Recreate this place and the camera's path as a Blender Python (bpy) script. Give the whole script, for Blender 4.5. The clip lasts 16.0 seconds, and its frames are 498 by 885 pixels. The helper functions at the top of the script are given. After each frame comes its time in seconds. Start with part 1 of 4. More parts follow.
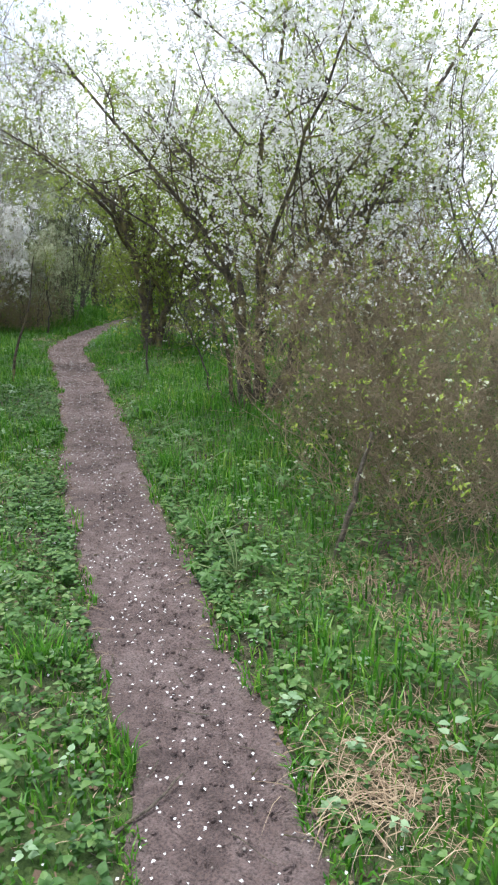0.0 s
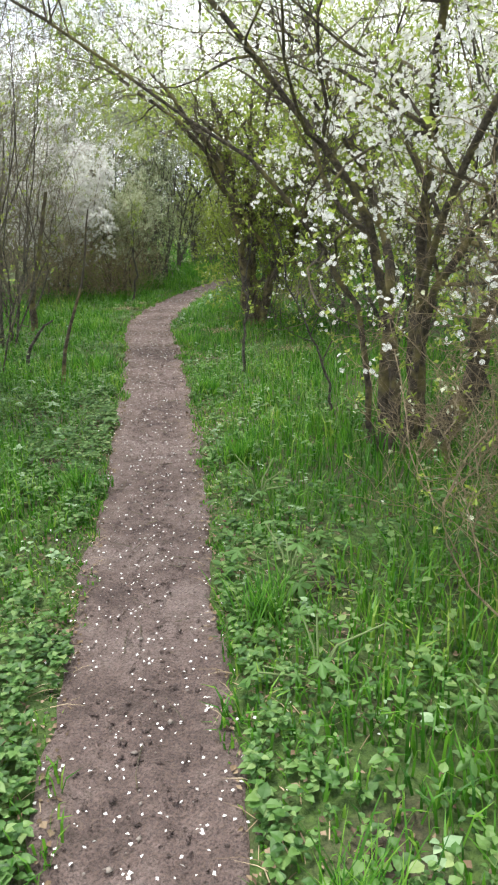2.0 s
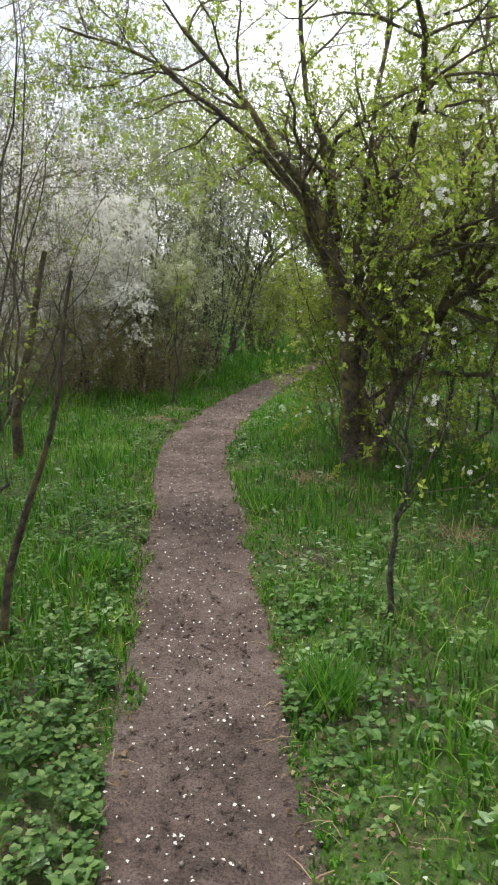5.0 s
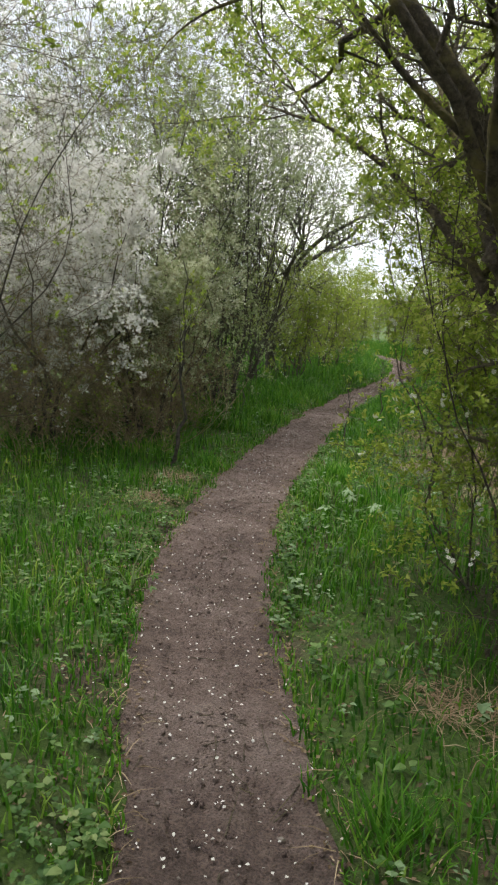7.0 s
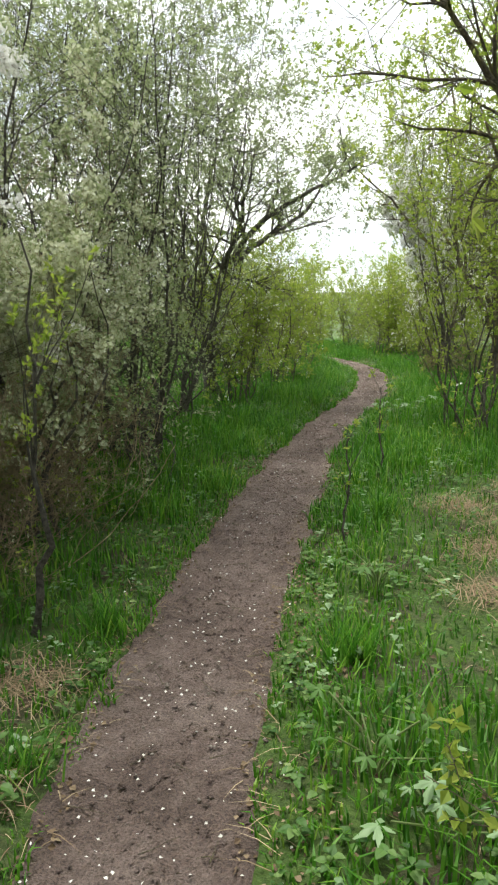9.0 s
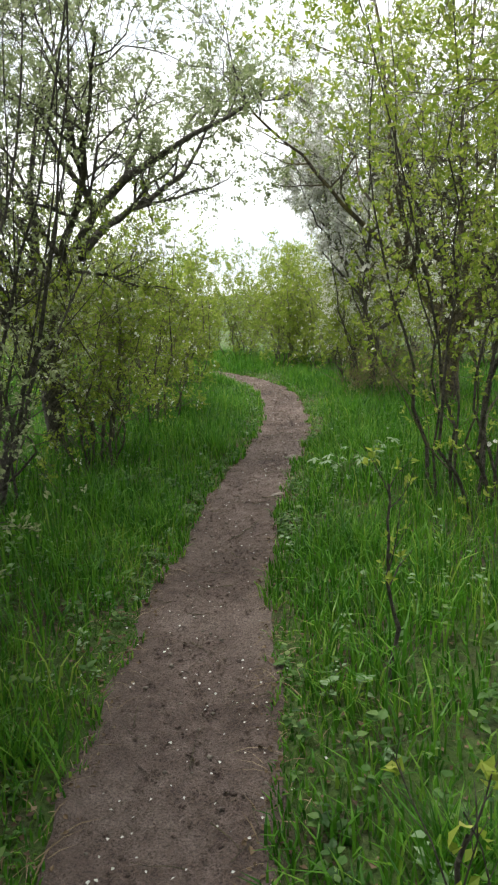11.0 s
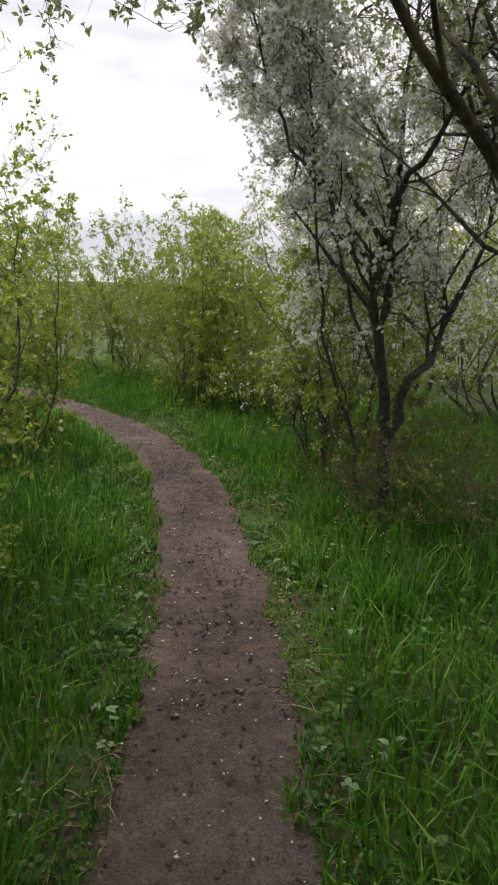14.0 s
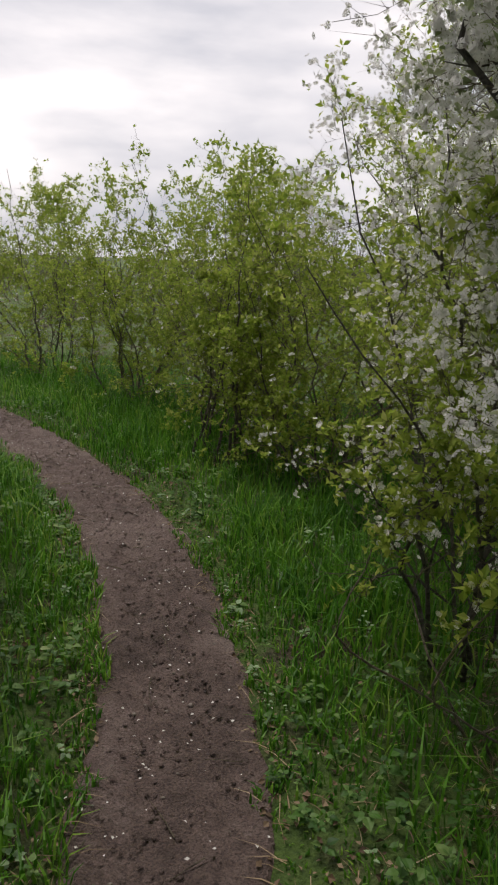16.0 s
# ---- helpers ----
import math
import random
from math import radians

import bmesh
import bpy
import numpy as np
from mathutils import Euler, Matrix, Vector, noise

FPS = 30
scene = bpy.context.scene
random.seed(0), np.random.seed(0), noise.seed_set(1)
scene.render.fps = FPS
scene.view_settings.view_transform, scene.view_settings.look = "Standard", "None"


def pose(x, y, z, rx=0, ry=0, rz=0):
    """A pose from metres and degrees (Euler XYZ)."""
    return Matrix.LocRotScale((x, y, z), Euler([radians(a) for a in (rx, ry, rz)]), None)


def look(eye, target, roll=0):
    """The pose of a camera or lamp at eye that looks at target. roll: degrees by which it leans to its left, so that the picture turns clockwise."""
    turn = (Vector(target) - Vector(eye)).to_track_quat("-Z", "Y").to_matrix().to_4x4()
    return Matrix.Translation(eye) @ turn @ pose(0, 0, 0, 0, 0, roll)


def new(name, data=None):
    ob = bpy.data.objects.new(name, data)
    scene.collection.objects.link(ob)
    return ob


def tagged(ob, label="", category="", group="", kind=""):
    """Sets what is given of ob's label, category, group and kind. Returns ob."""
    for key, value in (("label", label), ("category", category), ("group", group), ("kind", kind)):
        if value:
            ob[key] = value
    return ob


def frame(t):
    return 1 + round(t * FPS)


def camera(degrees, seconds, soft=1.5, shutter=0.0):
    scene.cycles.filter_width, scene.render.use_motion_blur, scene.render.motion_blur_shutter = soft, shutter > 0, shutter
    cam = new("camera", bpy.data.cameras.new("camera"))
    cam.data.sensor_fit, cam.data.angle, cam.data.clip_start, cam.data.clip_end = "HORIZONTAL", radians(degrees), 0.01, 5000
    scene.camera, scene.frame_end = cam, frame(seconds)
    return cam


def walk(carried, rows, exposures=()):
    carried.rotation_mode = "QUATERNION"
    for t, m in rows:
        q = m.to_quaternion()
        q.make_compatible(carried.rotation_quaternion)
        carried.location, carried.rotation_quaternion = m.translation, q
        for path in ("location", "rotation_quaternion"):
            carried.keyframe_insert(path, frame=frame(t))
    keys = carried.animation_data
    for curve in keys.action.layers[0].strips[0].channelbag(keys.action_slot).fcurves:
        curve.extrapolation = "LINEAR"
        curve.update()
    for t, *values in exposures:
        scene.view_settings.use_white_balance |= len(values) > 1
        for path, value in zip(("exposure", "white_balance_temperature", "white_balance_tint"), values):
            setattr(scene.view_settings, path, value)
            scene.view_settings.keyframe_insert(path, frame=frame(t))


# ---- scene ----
cam = camera(38.0, 16.0, soft=2.1)
EYES = [
    (0, (0.029, 0.033, 1.446), (0.017, 1.971, 0.951), -0.7),
    (0.5, (0.044, 0.717, 1.43), (-0.167, 2.642, 0.93), -0.9),
    (1, (0.036, 1.371, 1.427), (-0.172, 3.287, 0.892), -0.6),
    (1.5, (-0.057, 2.036, 1.451), (-0.33, 3.917, 0.831), -1.6),
    (2, (-0.235, 2.604, 1.479), (-0.536, 4.481, 0.857), -1.6),
    (2.5, (-0.381, 3.223, 1.468), (-0.825, 5.079, 0.87), -2.2),
    (3, (-0.579, 3.807, 1.48), (-0.906, 5.697, 0.914), -0.4),
    (3.5, (-0.744, 4.46, 1.459), (-1.212, 6.344, 0.979), -0.7),
    (3.7, (-0.834, 4.701, 1.438), (-1.315, 6.583, 0.965), -0.8),
    (5.8, (-1.662, 7.065, 1.435), (-2.006, 8.994, 1.035), 1.2),
    (6, (-1.782, 7.376, 1.444), (-2.123, 9.306, 1.042), 1.6),
    (6.5, (-1.977, 8.069, 1.478), (-2.327, 9.997, 1.076), 2.3),
    (7, (-2.198, 8.822, 1.458), (-2.603, 10.738, 1.052), 2.2),
    (7.5, (-2.349, 9.545, 1.459), (-2.747, 11.464, 1.061), 1.7),
    (8, (-2.482, 10.286, 1.492), (-2.881, 12.204, 1.091), 0.6),
    (8.5, (-2.605, 10.993, 1.471), (-2.855, 12.936, 1.067), 0.7),
    (9, (-2.732, 11.718, 1.459), (-2.987, 13.66, 1.051), -0.7),
    (9.5, (-2.831, 12.461, 1.432), (-2.93, 14.417, 1.029), -0.4),
    (10, (-2.879, 13.199, 1.434), (-3.0, 15.157, 1.044), -1.7),
    (10.2, (-2.907, 13.463, 1.396), (-2.991, 15.424, 1.011), -2.2),
    (12.3, (-3.028, 17.352, 1.434), (-2.741, 19.282, 0.997), 0.1),
    (12.5, (-3.028, 17.65, 1.454), (-2.695, 19.574, 1.024), 0.4),
    (13, (-2.907, 18.384, 1.436), (-2.534, 20.303, 1.013), 0.5),
    (13.5, (-2.875, 19.083, 1.433), (-2.509, 21.003, 1.01), 1.0),
    (14, (-2.758, 19.769, 1.432), (-2.388, 21.687, 1.004), 1.4),
    (14.5, (-2.637, 20.492, 1.459), (-2.292, 22.41, 1.009), 1.5),
    (15, (-2.525, 21.181, 1.469), (-2.202, 23.101, 1.011), 2.3),
    (15.5, (-2.405, 21.899, 1.469), (-2.171, 23.829, 0.998), 1.9),
    (16, (-2.261, 22.661, 1.48), (-2.037, 24.588, 0.994), 2.2),
]
walk(cam, [(t, look(eye, target, roll)) for t, eye, target, roll in EYES], exposures=[(0.0, 0.42, 5750, 13), (0.5, 0.42, 5700, 13), (1.0, 0.65, 5750, 13), (1.5, 0.78, 5900, 13), (2.0, 0.80, 6200, 10), (2.5, 0.60, 6400, 10), (3.5, 0.52, 6400, 10), (6.0, 0.32, 6400, 10), (6.5, 0.40, 6500, 10), (7.0, 0.10, 6500, 10), (8.0, -0.20, 6600, 10), (8.5, 0.50, 6500, 6), (9.0, 0.48, 6500, 5), (9.5, 0.65, 6400, 6), (10.0, 0.55, 6400, 7), (12.5, -0.20, 6600, 10), (14.0, -0.45, 6600, 15), (15.0, -0.55, 6600, 16), (16.0, -0.82, 6600, 17)])

# ---- sky and sun: bright thin overcast ----
world = bpy.data.worlds.new("sky")
scene.world = world
world.use_nodes = True
wn, wl = world.node_tree.nodes, world.node_tree.links
wn.clear()
w_out = wn.new("ShaderNodeOutputWorld")
w_bg = wn.new("ShaderNodeBackground")
w_sky = wn.new("ShaderNodeTexSky")
w_sky.sky_type, w_sky.sun_disc = "NISHITA", False
w_sky.sun_elevation, w_sky.sun_rotation = radians(70), radians(-45)
w_sky.dust_density, w_sky.air_density = 3.0, 1.0
w_co = wn.new("ShaderNodeTexCoord")
w_map = wn.new("ShaderNodeMapping")
w_map.inputs["Scale"].default_value = (1.2, 1.2, 4.2)
w_noise = wn.new("ShaderNodeTexNoise")
w_noise.inputs["Scale"].default_value, w_noise.inputs["Detail"].default_value = 1.7, 6.0
w_ramp = wn.new("ShaderNodeValToRGB")
w_ramp.color_ramp.elements[0].position, w_ramp.color_ramp.elements[0].color = 0.40, (9.0, 9.5, 10.3, 1)
w_ramp.color_ramp.elements[1].position, w_ramp.color_ramp.elements[1].color = 0.60, (17.2, 17.0, 16.6, 1)
w_mix = wn.new("ShaderNodeMixRGB")
w_mix.inputs[0].default_value = 0.88
w_bg.inputs["Strength"].default_value = 0.12
wl.new(w_co.outputs["Generated"], w_map.inputs["Vector"])
wl.new(w_map.outputs["Vector"], w_noise.inputs["Vector"])
wl.new(w_noise.outputs["Fac"], w_ramp.inputs["Fac"])
wl.new(w_sky.outputs["Color"], w_mix.inputs[1])
wl.new(w_ramp.outputs["Color"], w_mix.inputs[2])
wl.new(w_mix.outputs["Color"], w_bg.inputs["Color"])
wl.new(w_bg.outputs["Background"], w_out.inputs["Surface"])
sun_data = bpy.data.lights.new("sun", "SUN")
sun_data.energy, sun_data.angle, sun_data.color = 3.4, radians(20), (1.0, 0.94, 0.84)
sun = new("sun", sun_data)
sun.matrix_world = look((-4, 4, 16), (0, 0, 0))


# ---- materials ----
def nodes_of(name):
    m = bpy.data.materials.new(name)
    m.use_nodes = True
    n, l = m.node_tree.nodes, m.node_tree.links
    return m, n, l, n["Principled BSDF"], n["Material Output"]


def ramp(n, stops):
    r = n.new("ShaderNodeValToRGB")
    e = r.color_ramp.elements
    while len(e) < len(stops):
        e.new(0.5)
    for el, (pos, col) in zip(e, stops):
        el.position, el.color = pos, (*col, 1)
    return r


def noise_tex(n, l, scale, detail=4.0, rough=0.6, coords="Object"):
    c = n.new("ShaderNodeTexCoord")
    t = n.new("ShaderNodeTexNoise")
    t.inputs["Scale"].default_value, t.inputs["Detail"].default_value, t.inputs["Roughness"].default_value = scale, detail, rough
    l.new(c.outputs[coords], t.inputs["Vector"])
    return t


def bump(n, l, height, bsdf, strength, distance):
    b = n.new("ShaderNodeBump")
    b.inputs["Strength"].default_value, b.inputs["Distance"].default_value = strength, distance
    l.new(height, b.inputs["Height"])
    l.new(b.outputs["Normal"], bsdf.inputs["Normal"])


def leaf_material(name, stops, translucent=0.35, rough=0.5, patch=0.5):
    """Thin leaf tissue: colour varies leaf by leaf and in patches, and light shines through."""
    m, n, l, p, out = nodes_of(name)
    geo = n.new("ShaderNodeNewGeometry")
    t = noise_tex(n, l, 1.3, 3.0)
    mixv = n.new("ShaderNodeMath")
    mixv.operation = "MULTIPLY_ADD"
    l.new(t.outputs["Fac"], mixv.inputs[0])
    mixv.inputs[1].default_value = patch
    sub = n.new("ShaderNodeMath")
    sub.operation = "MULTIPLY_ADD"
    l.new(geo.outputs["Random Per Island"], sub.inputs[0])
    sub.inputs[1].default_value, sub.inputs[2].default_value = 0.8, 0.1 - patch / 2
    l.new(sub.outputs[0], mixv.inputs[2])
    r = ramp(n, stops)
    l.new(mixv.outputs[0], r.inputs["Fac"])
    l.new(r.outputs["Color"], p.inputs["Base Color"])
    p.inputs["Roughness"].default_value = rough
    p.inputs["Specular IOR Level"].default_value = 0.35
    tr = n.new("ShaderNodeBsdfTranslucent")
    l.new(r.outputs["Color"], tr.inputs["Color"])
    mx = n.new("ShaderNodeMixShader")
    mx.inputs[0].default_value = translucent
    l.new(p.outputs[0], mx.inputs[1])
    l.new(tr.outputs[0], mx.inputs[2])
    l.new(mx.outputs[0], out.inputs["Surface"])
    return m


def bark_material(name, dark, light, moss, moss_amount):
    m, n, l, p, out = nodes_of(name)
    t1 = noise_tex(n, l, 34.0, 7.0, 0.75)
    t2 = noise_tex(n, l, 5.0, 5.0, 0.65)
    r1 = ramp(n, [(0.40, dark), (0.62, light)])
    l.new(t1.outputs["Fac"], r1.inputs["Fac"])
    r2 = ramp(n, [(0.62 - moss_amount, (0, 0, 0)), (0.72 - moss_amount * 0.6, (1, 1, 1))])
    l.new(t2.outputs["Fac"], r2.inputs["Fac"])
    mx = n.new("ShaderNodeMixRGB")
    l.new(r2.outputs["Color"], mx.inputs[0])
    l.new(r1.outputs["Color"], mx.inputs[1])
    mx.inputs[2].default_value = (*moss, 1)
    l.new(mx.outputs["Color"], p.inputs["Base Color"])
    p.inputs["Roughness"].default_value = 0.85
    bump(n, l, t1.outputs["Fac"], p, 1.0, 0.06)
    return m


def soil_material():
    """Trodden damp earth, paler where it is worn dry."""
    m, n, l, p, out = nodes_of("trodden_earth")
    big = noise_tex(n, l, 1.6, 5.0, 0.6)
    mid = noise_tex(n, l, 14.0, 6.0, 0.7)
    fine = noise_tex(n, l, 120.0, 4.0, 0.7)
    r = ramp(n, [(0.36, (0.085, 0.057, 0.048)), (0.49, (0.18, 0.127, 0.112)), (0.62, (0.28, 0.215, 0.193))])
    add = n.new("ShaderNodeMath")
    add.operation = "MULTIPLY_ADD"
    l.new(mid.outputs["Fac"], add.inputs[0])
    add.inputs[1].default_value = 0.45
    half = n.new("ShaderNodeMath")
    half.operation = "MULTIPLY"
    half.inputs[1].default_value = 0.55
    l.new(big.outputs["Fac"], half.inputs[0])
    l.new(half.outputs[0], add.inputs[2])
    l.new(add.outputs[0], r.inputs["Fac"])
    speck = ramp(n, [(0.34, (0.3, 0.27, 0.25)), (0.48, (0.95, 0.95, 0.95)), (0.66, (1.5, 1.45, 1.4))])
    l.new(fine.outputs["Fac"], speck.inputs["Fac"])
    mx = n.new("ShaderNodeMixRGB")
    mx.blend_type = "MULTIPLY"
    mx.inputs[0].default_value = 0.8
    l.new(r.outputs["Color"], mx.inputs[1])
    l.new(speck.outputs["Color"], mx.inputs[2])
    l.new(mx.outputs["Color"], p.inputs["Base Color"])
    p.inputs["Roughness"].default_value = 0.8
    sm = n.new("ShaderNodeMath")
    sm.operation = "ADD"
    l.new(mid.outputs["Fac"], sm.inputs[0])
    l.new(fine.outputs["Fac"], sm.inputs[1])
    bump(n, l, sm.outputs[0], p, 1.0, 0.035)
    return m


def litter_material():
    """Woodland floor between the plants: dark earth, rotted leaves, moss."""
    m, n, l, p, out = nodes_of("woodland_floor")
    a = noise_tex(n, l, 2.2, 5.0, 0.6)
    b = noise_tex(n, l, 45.0, 5.0, 0.75)
    r1 = ramp(n, [(0.35, (0.030, 0.024, 0.016)), (0.55, (0.085, 0.066, 0.042)), (0.75, (0.17, 0.14, 0.09))])
    l.new(b.outputs["Fac"], r1.inputs["Fac"])
    r2 = ramp(n, [(0.34, (0, 0, 0)), (0.5, (1, 1, 1))])
    l.new(a.outputs["Fac"], r2.inputs["Fac"])
    g = ramp(n, [(0.3, (0.03, 0.065, 0.010)), (0.7, (0.10, 0.17, 0.03))])
    l.new(b.outputs["Fac"], g.inputs["Fac"])
    mx = n.new("ShaderNodeMixRGB")
    l.new(r2.outputs["Color"], mx.inputs[0])
    l.new(r1.outputs["Color"], mx.inputs[1])
    l.new(g.outputs["Color"], mx.inputs[2])
    l.new(mx.outputs["Color"], p.inputs["Base Color"])
    p.inputs["Roughness"].default_value = 0.95
    bump(n, l, b.outputs["Fac"], p, 1.0, 0.03)
    return m


def stone_material():
    m, n, l, p, out = nodes_of("pale_stone")
    t = noise_tex(n, l, 22.0, 6.0, 0.7)
    r = ramp(n, [(0.3, (0.12, 0.10, 0.085)), (0.7, (0.30, 0.26, 0.225))])
    l.new(t.outputs["Fac"], r.inputs["Fac"])
    l.new(r.outputs["Color"], p.inputs["Base Color"])
    p.inputs["Roughness"].default_value = 0.85
    bump(n, l, t.outputs["Fac"], p, 0.6, 0.01)
    return m


SOIL, LITTER, STONE = soil_material(), litter_material(), stone_material()
GRASS = leaf_material("grass_blade", [(0.1, (0.03, 0.12, 0.010)), (0.45, (0.075, 0.23, 0.016)), (0.75, (0.135, 0.32, 0.028)), (1.0, (0.30, 0.42, 0.07))], 0.5, 0.45, 0.9)
STRAW = leaf_material("dry_grass", [(0.1, (0.16, 0.11, 0.065)), (0.5, (0.30, 0.22, 0.13)), (0.9, (0.46, 0.37, 0.24))], 0.15, 0.7)
HERB = leaf_material("herb_leaf", [(0.05, (0.03, 0.085, 0.018)), (0.5, (0.085, 0.19, 0.04)), (0.85, (0.17, 0.28, 0.08)), (1.0, (0.30, 0.38, 0.15))], 0.42, 0.5, 0.8)
PALE_HERB = leaf_material("pale_herb_leaf", [(0.0, (0.13, 0.22, 0.10)), (0.6, (0.22, 0.33, 0.17)), (1.0, (0.32, 0.43, 0.24))], 0.25, 0.5)
LEAF = leaf_material("young_leaf", [(0.0, (0.16, 0.25, 0.03)), (0.4, (0.29, 0.39, 0.055)), (0.8, (0.43, 0.50, 0.10)), (1.0, (0.58, 0.58, 0.22))], 0.6, 0.5)
GREY_LEAF = leaf_material("silvery_leaf", [(0.0, (0.18, 0.23, 0.09)), (0.5, (0.34, 0.40, 0.20)), (1.0, (0.52, 0.55, 0.36))], 0.52, 0.55)
CREAM = leaf_material("cream_blossom", [(0.0, (0.40, 0.44, 0.24)), (0.5, (0.60, 0.62, 0.42)), (1.0, (0.76, 0.76, 0.62))], 0.4, 0.6)
PETAL = leaf_material("white_petal", [(0.0, (0.70, 0.69, 0.64)), (0.6, (0.82, 0.81, 0.78)), (1.0, (0.88, 0.86, 0.84))], 0.35, 0.55)
LITTER_LEAF = leaf_material("dead_leaf", [(0.0, (0.06, 0.04, 0.025)), (0.5, (0.15, 0.10, 0.06)), (1.0, (0.30, 0.23, 0.15))], 0.1, 0.8)
BARK = bark_material("grey_bark", (0.045, 0.038, 0.030), (0.15, 0.13, 0.105), (0.17, 0.17, 0.07), 0.02)
MOSSY = bark_material("mossy_bark", (0.045, 0.034, 0.024), (0.16, 0.125, 0.085), (0.24, 0.20, 0.07), 0.14)
DARK_BARK = bark_material("dark_bark", (0.040, 0.035, 0.028), (0.14, 0.125, 0.10), (0.14, 0.14, 0.06), 0.02)
TWIG = bark_material("twig_bark", (0.095, 0.078, 0.055), (0.25, 0.21, 0.145), (0.21, 0.19, 0.07), 0.05)
CANE = bark_material("brown_cane", (0.19, 0.14, 0.08), (0.48, 0.37, 0.22), (0.42, 0.36, 0.20), 0.05)
STALK = leaf_material("green_stalk", [(0.0, (0.10, 0.15, 0.05)), (1.0, (0.2, 0.26, 0.1))], 0.1, 0.5)


# ---- mesh building ----
def mesh_of(name, v, f, mat, smooth=False):
    """A mesh from arrays: vertices (n, 3) and faces, one array (m, 3 or 4) or a list of such."""
    v = np.ascontiguousarray(v, dtype=np.float32).reshape(-1, 3)
    fs = [np.asarray(a, dtype=np.int32) for a in (f if isinstance(f, list) else [f])]
    loops = np.concatenate([a.reshape(-1) for a in fs])
    totals = np.concatenate([np.full(len(a), a.shape[1], dtype=np.int32) for a in fs])
    starts = np.concatenate([[0], np.cumsum(totals)[:-1]]).astype(np.int32)
    me = bpy.data.meshes.new(name)
    me.vertices.add(len(v))
    me.vertices.foreach_set("co", v.reshape(-1))
    me.loops.add(len(loops))
    me.loops.foreach_set("vertex_index", loops)
    me.polygons.add(len(totals))
    me.polygons.foreach_set("loop_start", starts)
    me.polygons.foreach_set("use_smooth", np.full(len(totals), smooth))
    me.materials.append(mat)
    me.update(calc_edges=True)
    return me


def part(name, me, parent=None, label=""):
    ob = new(name, me)
    if parent is not None:
        ob.parent = parent
    return tagged(ob, label)


def unit(a):
    return a / np.maximum(np.linalg.norm(a, axis=-1, keepdims=True), 1e-9)


def tubes(p, r, sides):
    """Round sweeps along n lines of k points, p (n, k, 3), with radii r (n, k); the ends are closed to a tip."""
    n, k, _ = p.shape
    t = unit(np.gradient(p, axis=1))
    ref = np.where(np.abs(t[:, :1, 2:3]) > 0.9, np.array([1.0, 0, 0]), np.array([0, 0, 1.0]))
    u = unit(np.cross(t, np.broadcast_to(ref, t.shape)))
    w = np.cross(t, u)
    a = np.arange(sides) * 2 * np.pi / sides
    ring = p[:, :, None] + r[:, :, None, None] * (np.cos(a)[:, None] * u[:, :, None] + np.sin(a)[:, None] * w[:, :, None])
    v = ring.reshape(-1, 3)
    i = np.arange(n * k * sides).reshape(n, k, sides)
    j = np.roll(i, -1, axis=2)
    f = np.stack([i[:, :-1], j[:, :-1], j[:, 1:], i[:, 1:]], axis=-1).reshape(-1, 4)
    return v, f


def spikes(p, r):
    """Short tapering twigs from the first to the last point of each line."""
    a, b = p[:, 0], p[:, -1]
    t = unit(b - a)
    u = unit(np.cross(t, np.where(np.abs(t[:, 2:3]) > 0.9, np.array([1.0, 0, 0]), np.array([0, 0, 1.0]))))
    w = np.cross(t, u)
    ring = [a + r[:, :1] * (np.cos(k) * u + np.sin(k) * w) for k in (0, 2.1, 4.2)]
    v = np.stack(ring + [b], axis=1).reshape(-1, 3)
    i = np.arange(len(a))[:, None] * 4
    return v, np.concatenate([i + [0, 1, 3], i + [1, 2, 3], i + [2, 0, 3]])


def joined(pieces):
    vs, fs, off = [], {}, 0
    for v, f in pieces:
        for a in (f if isinstance(f, list) else [f]):
            fs.setdefault(a.shape[1], []).append(np.asarray(a) + off)
        vs.append(v)
        off += len(v)
    return np.concatenate(vs), [np.concatenate(a) for a in fs.values()]


def grow(rng, p, r, count, span, angle, length, k, up=0.15, wobble=0.25, thin=0.6):
    """Side shoots: count for each line of p, that start within span (0 to 1) along it."""
    n, kp, _ = p.shape
    par = np.repeat(np.arange(n), count)
    s = span[0] + (span[1] - span[0]) * rng.uniform(0, 1, len(par)) ** 0.75
    f = s * (kp - 1)
    i = np.minimum(f.astype(int), kp - 2)
    t = (f - i)[:, None]
    base = p[par, i] * (1 - t) + p[par, i + 1] * t
    rad = r[par, i] * (1 - t[:, 0]) + r[par, i + 1] * t[:, 0]
    tan = unit(p[par, i + 1] - p[par, i])
    side = rng.normal(size=(len(par), 3))
    side = unit(side - tan * np.sum(side * tan, axis=1, keepdims=True))
    a = np.radians(angle) * rng.uniform(0.6, 1.3, len(par))[:, None]
    d = unit(tan * np.cos(a) + side * np.sin(a) + np.array([0, 0, up]))
    total = np.linalg.norm(np.diff(p, axis=1), axis=2).sum(axis=1)
    ln = total[par] * length * rng.uniform(0.55, 1.3, len(par)) * (1.1 - 0.4 * s)
    return shoots(rng, base, d, ln, rad * thin, k, up, wobble)


